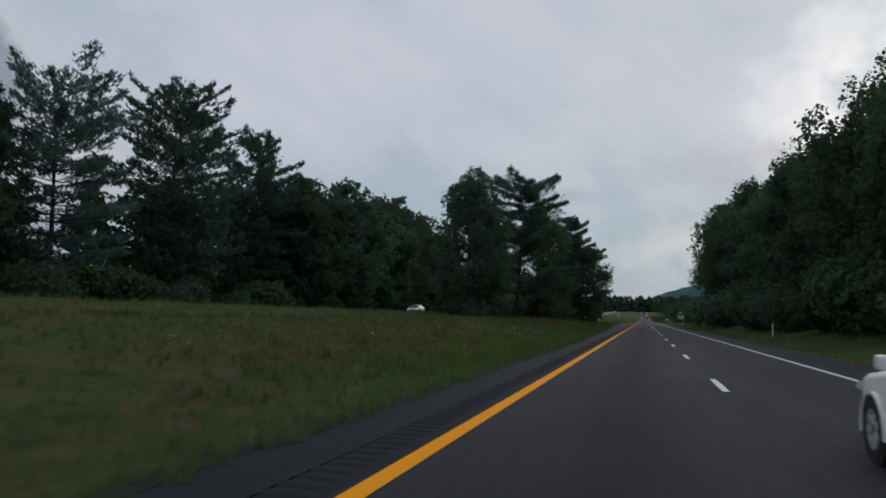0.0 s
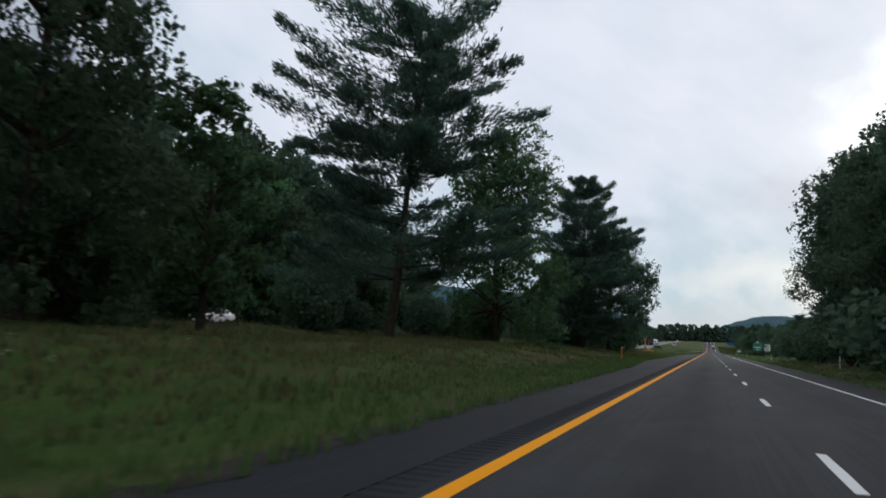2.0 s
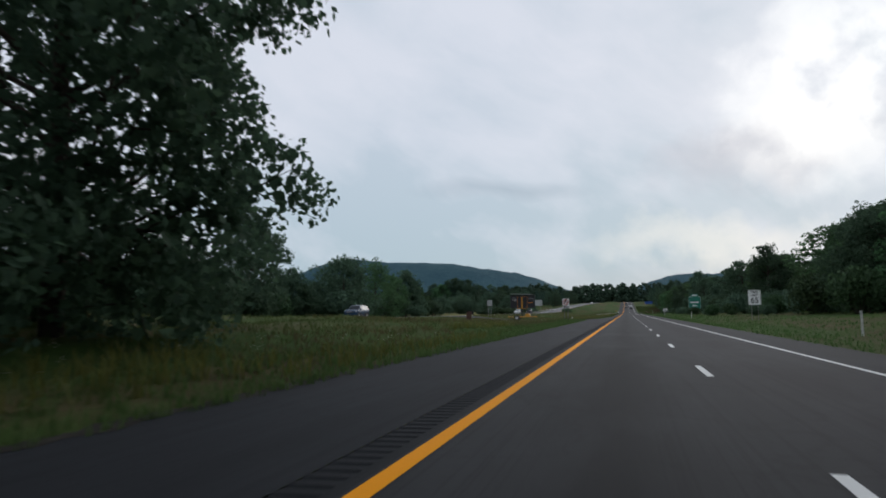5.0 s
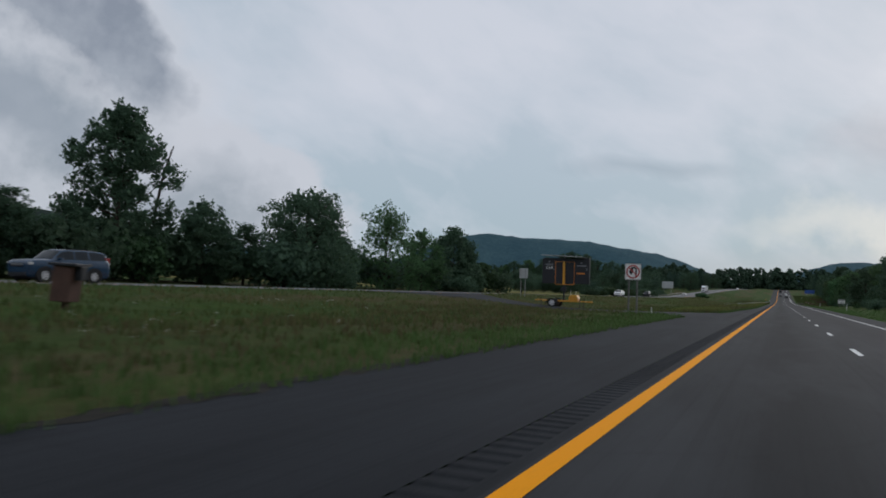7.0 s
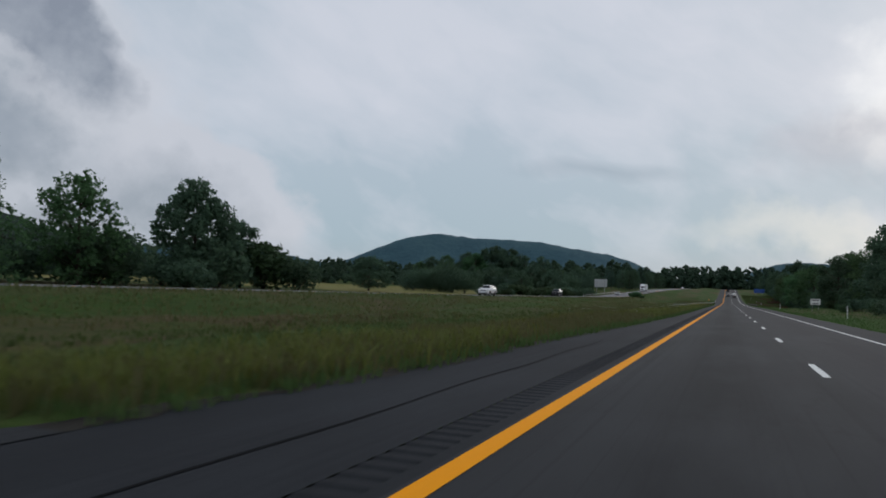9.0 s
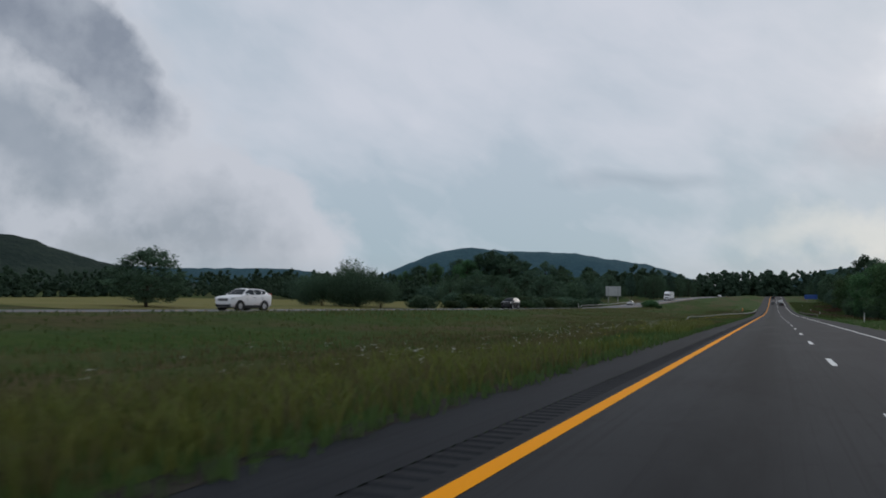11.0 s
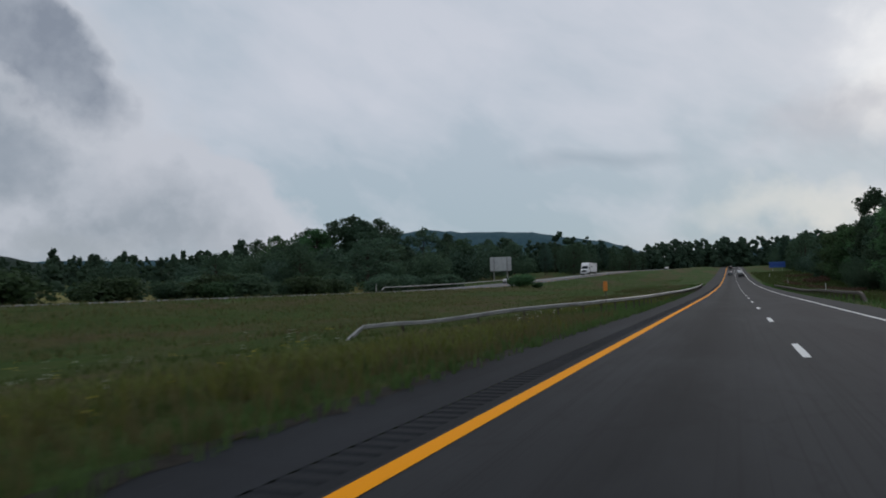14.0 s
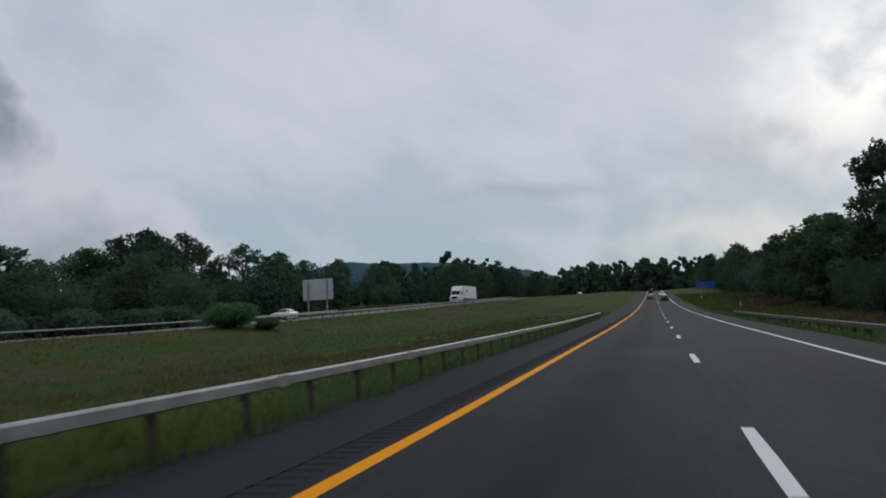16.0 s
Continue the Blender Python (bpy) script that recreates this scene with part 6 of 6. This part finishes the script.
    if suv:
        for s in (1, -1):
            rail = bmesh.new()
            pts = [form.section(f)[6] for f in (.45, .55, .65, .75, .84)]
            for a, b in zip(pts, pts[1:]):
                rod(rail, (a.x, s * a.y * .96, a.z + .045), (b.x, s * b.y * .96, b.z + .045), .016, seg=6)
            part("roof_rail", rail, M_PANEL, body)
    return ob


P_WHITE = plain("paint_car_white", (0.80, 0.80, 0.80), 0.3, grime=0.05)
P_SILVER = plain("paint_car_silver", (0.5, 0.5, 0.5), 0.3, metal=0.4, grime=0.1)
P_BLUE = plain("paint_car_blue", (0.018, 0.048, 0.092), 0.25, grime=0.15)
P_BLACK = plain("paint_car_black", (0.010, 0.010, 0.012), 0.25, grime=0.15)
P_GREY = plain("paint_car_grey", (0.10, 0.105, 0.11), 0.3, grime=0.15)

FAR_CARS, AHEAD = "cars on the opposite road", "cars ahead on the road"
# beside the first metres of the way
vehicle("sedan", "white sedan with silver wheels beside the dashed line", 5.2, 10.5, 0.008, 90, 4.8, 1.84, 1.46, P_WHITE)
# opposite road, coming towards the camera
for nm, lab, lane, y, l, w, h, paint in (
        ("suv", "dark blue sport utility vehicle on the opposite road", 1.8, 267.4, 5.0, 1.95, 1.85, P_BLUE),
        ("suv", "white compact sport utility vehicle on the opposite road", 1.8, 419.3, 4.55, 1.85, 1.68, P_WHITE),
        ("suv", "black full-size sport utility vehicle on the opposite road", -1.8, 497.4, 5.15, 2.0, 1.92, P_BLACK),
        ("sedan", "silver sedan behind the opposite guard rail", -1.8, 634.5, 4.7, 1.82, 1.46, P_SILVER),
        ("station_wagon", "white wagon half hidden by the grassy bank", 1.8, 117.5, 4.7, 1.82, 1.6, P_WHITE),
        ("sedan", "small white car far up the opposite road", 1.8, 900, 4.7, 1.82, 1.46, P_WHITE)):
    vehicle(nm, lab, float(other_x(y)) + lane, y, float(other_z(y)) + 0.008, -90, l, w, h, paint, group=FAR_CARS)
for lab, xx, y, paint, h in (("small grey sedan far ahead beside the yellow line", 1.9, 768, P_GREY, 1.46), ("small black sedan far ahead beside the white line", 5.4, 742, P_BLACK, 1.46),
                             ("small white sedan far ahead beside the white line", 5.4, 800, P_WHITE, 1.46), ("dark sport utility vehicle near the crest", 1.9, 880, P_BLACK, 1.75)):
    vehicle("sedan" if h < 1.6 else "suv", lab, xx, y, float(road_z(y)) + 0.01, 90, 4.7, 1.82, h, paint, group=AHEAD)


def box_truck(x, y, z, turn):
    ob = thing("truck", "white tractor unit pulling a white box trailer", "truck", pose(x, y, z, 0, 0, turn))
    part("trailer_box", boxed(-9.6, 2.4, -1.28, 1.28, 1.15, 4.05, bevel=0.03), P_WHITE, ob, "plain white trailer box")
    part("skirt", boxed(-9.4, 2.2, -1.2, 1.2, 0.95, 1.149), M_PANEL, ob)
    # solid dark block stands in for the shade between cab and trailer
    part("gap_shade", boxed(2.41, 2.69, -1.05, 1.05, 1.0, 3.7), M_PANEL, ob, "dark block standing in for the shaded gap behind the cab")
    for s in (1, -1):
        part("writing", boxed(-1.2, 0.6, s * 1.284 - 0.003, s * 1.284 + 0.003, 2.5, 3.1), M_PALE, ob)
    cab = bmesh.new()
    prism(cab, [(2.7, 0.7), (6.6, 0.7), (6.75, 1.55), (5.35, 1.95), (4.95, 2.9), (4.2, 3.85), (2.9, 4.0), (2.7, 3.9)], 2.36, Matrix.Translation((0, -1.18, 0)))
    bmesh.ops.recalc_face_normals(cab, faces=cab.faces)
    bmesh.ops.bevel(cab, geom=list(cab.edges), offset=0.07, segments=2, affect="EDGES")
    body = part("cab", cab, P_WHITE, ob)
    wind = bmesh.new()
    wind.faces.new([wind.verts.new(v) for v in ((5.42, 1.0, 1.99), (5.42, -1.0, 1.99), (5.03, -0.95, 2.87), (5.03, 0.95, 2.87))])
    part("windscreen", wind, M_GLASS, body)
    for s in (1, -1):
        sw = bmesh.new()
        sw.faces.new([sw.verts.new(v) for v in ((3.9, s * 1.187, 2.05), (5.0, s * 1.187, 2.05), (4.75, s * 1.187, 2.75), (3.9, s * 1.187, 2.75))])
        part("side_window", sw, M_GLASS, body)
        part("mirror", boxed(5.0, 5.15, s * 1.35 - 0.1, s * 1.35 + 0.1, 1.9, 2.6, bevel=0.03), M_PANEL, body)
        part("headlamp", boxed(6.6, 6.78, s * 0.9 - 0.18, s * 0.9 + 0.18, 1.0, 1.25, bevel=0.03), M_LAMP, body)
        for px in (5.9, 2.9, 1.7, -7.2, -8.4):
            wheel_part(ob, px, s * 1.08, 0.5, 0.3, 0.5, s)
    part("grille", boxed(6.7, 6.79, -0.65, 0.65, 0.95, 1.5, bevel=0.02), M_PANEL, body, "dark grille")
    part("bumper", boxed(6.55, 6.85, -1.17, 1.17, 0.45, 0.8, bevel=0.05), M_RIM, body, "chrome bumper")


box_truck(float(other_x(718)) - 1.2, 716, float(other_z(716)) + 0.008, -90)


# ---- grass, weeds and flowers ----
def blades(name, label, pts, h0, h1, wide, material, seed, per=3, flop=0.35):
    """Tufts of bent blades at the given points."""
    rng = np.random.default_rng(seed)
    n = len(pts)
    p = np.repeat(pts, per, axis=0) + np.column_stack([rng.normal(size=(n * per, 2)) * 0.09, np.zeros(n * per)])
    m = len(p)
    ang = rng.uniform(0, 6.283, m)
    h = rng.uniform(h0, h1, m)
    out = np.column_stack([np.cos(ang), np.sin(ang), np.zeros(m)])
    side = np.column_stack([-np.sin(ang), np.cos(ang), np.zeros(m)]) * (wide * rng.uniform(0.6, 1.4, m))[:, None]
    low = p - np.array([0, 0, 0.05])
    mid = p + out * (h * flop * 0.35)[:, None] + np.array([0, 0, 1]) * (h * 0.62)[:, None]
    tip = p + out * (h * flop * rng.uniform(0.5, 1.8, m))[:, None] + np.array([0, 0, 1]) * h[:, None]
    v = np.stack([low - side, low + side, mid + side * 0.7, mid - side * 0.7, tip], 1).reshape(-1, 3)
    base = np.arange(m) * 5
    faces = [tuple(r) for r in np.stack([base, base + 1, base + 2, base + 3], -1).tolist()] + [tuple(r) for r in np.stack([base + 3, base + 2, base + 4], -1).tolist()]
    ob = new(name, mesh_of(name, v, faces, material))
    return tagged(ob, label, "grass", kind="stuff")


def scatter(n, y0, y1, near, far, seed, side=-1, power=1.6, patch=None, keep=0.0):
    """Points in the verge, thicker towards the pavement; patch: take only where a slow wave exceeds keep."""
    rng = np.random.default_rng(seed)
    y = rng.uniform(y0, y1, n)
    d = near + (far - near) * rng.uniform(0, 1, n) ** power
    x = np.where(side < 0, left_edge(y) - d, right_edge(y) + d)
    if patch is not None:
        wave = np.sin(x * 0.33 + patch) * np.sin(y * 0.11 + 2 * patch) + 0.6 * np.sin(y * 0.037 + x * 0.21 + patch)
        ok = wave > keep
        x, y = x[ok], y[ok]
    cs, cn = crossover_span(x)
    clear = ~((y > cs - 0.2) & (y < cn + 0.2) & (x < -3)) & ((x > other_x(y) + 6.3) | (x > 0))
    x, y = x[clear], y[clear]
    return np.column_stack([x, y, land(x, y)])


blades("verge_grass", "long green verge grass spilling over the pavement edge", scatter(24000, -4, 660, -0.15, 3.2, 1), 0.10, 0.28, 0.018, M_GRASS, 91)
blades("median_grass", "rough green meadow grass of the median", scatter(24000, -4, 660, 1.5, 13, 2, power=1.2), 0.08, 0.22, 0.026, M_GRASS, 92)
blades("dry_grass", "rusty brown seeding grass in patches", scatter(34000, -4, 660, 2.5, 15, 3, power=1.1, patch=0.7, keep=0.2), 0.10, 0.28, 0.02, M_STRAW, 93)
blades("tall_weeds", "tall green weeds along the verge", scatter(7000, -4, 660, 0.5, 5.0, 4, power=1.0, patch=2.1, keep=0.5), 0.3, 0.6, 0.025, M_WEED, 94, per=4, flop=0.6)
blades("roadside_weeds", "yellow-green weeds in loose clumps beside the pavement", scatter(9500, 300, 560, 0.2, 5.0, 14, power=1.0, patch=0.4, keep=0.05), 0.2, 0.55, 0.024, M_WEED, 99, per=4, flop=0.6)
blades("verge_straw", "yellowing seed grass thick along the pavement", scatter(15000, 300, 512, 0.15, 6.5, 23, power=1.1, patch=1.9, keep=-0.5), 0.18, 0.46, 0.018, M_TAWNY, 107)
blades("verge_grass_right", "green grass along the right-hand verge", scatter(9000, 0, 660, 0.0, 12, 5, side=1, power=1.5), 0.06, 0.18, 0.025, M_GRASS, 95)
blades("verge_tufts_right", "green tufts along the right-hand verge", scatter(5000, 0, 660, 0.0, 9, 21, side=1, power=1.6), 0.08, 0.22, 0.025, M_GRASS, 106)


def flowers(name, label, pts, seed, material, size):
    """Flat flower heads, each of a few petals on a thin stem."""
    rng = np.random.default_rng(seed)
    v, f = [], []
    for x, y, z in pts:
        h = rng.uniform(0.45, 0.8)
        for _ in range(rng.integers(3, 7)):
            cx, cy, cz = x + rng.normal() * 0.05, y + rng.normal() * 0.05, z + h + rng.normal() * 0.04
            b = len(v)
            tip = rng.uniform(-0.9, 0.9)
            for k in range(5):
                a = k * 1.2566 + rng.uniform(0, 0.4)
                v.append((cx + math.cos(a) * size, cy + math.sin(a) * size * math.cos(tip), cz + math.sin(a) * size * math.sin(tip)))
            f.append((b, b + 1, b + 2, b + 3, b + 4))
    ob = new(name, mesh_of(name, v, f, material))
    tagged(ob, label, "flowers", kind="stuff")


flowers("white_flowers", "white umbels of wild carrot in the grass", scatter(1500, 0, 640, 0.8, 7, 6, power=1.1, patch=1.3, keep=0.6), 96, M_BLOOM, 0.014)
flowers("roadside_daisies", "small white flowers among roadside weeds", scatter(420, 385, 505, 0.4, 5.5, 16, power=1.0, patch=0.9, keep=-0.1), 101, M_BLOOM, 0.015)
flowers("yellow_flowers", "small yellow flowers among roadside weeds", scatter(160, 400, 500, 0.3, 4.0, 17, power=1.0), 102, M_YELLOW_BLOOM, 0.014)
blades("rank_grass", "rank green and tan grass below the verge", scatter(9000, 500, 800, 1.0, 18, 18, side=1, power=1.0), 0.3, 0.7, 0.04, M_GRASS, 103, per=3, flop=0.6)
blades("wide_median_grass", "soft tawny seeding grass across the median", scatter(52000, -4, 590, 5, 32, 20, power=1.0, patch=0.7, keep=-0.35), 0.10, 0.30, 0.022, M_TAWNY, 105, per=2)
blades("wide_green_grass", "short green grass across the median", scatter(38000, -4, 720, 8, 32, 19, power=1.0), 0.08, 0.2, 0.03, M_WIDE, 104, per=2)
blades("dry_brush", "rusty brown brush below the verge", scatter(12000, 540, 730, 5.0, 17, 8, side=1, power=1.0, patch=0.9, keep=0.25), 0.5, 1.1, 0.05, M_BRUSH, 98, per=4, flop=0.5)
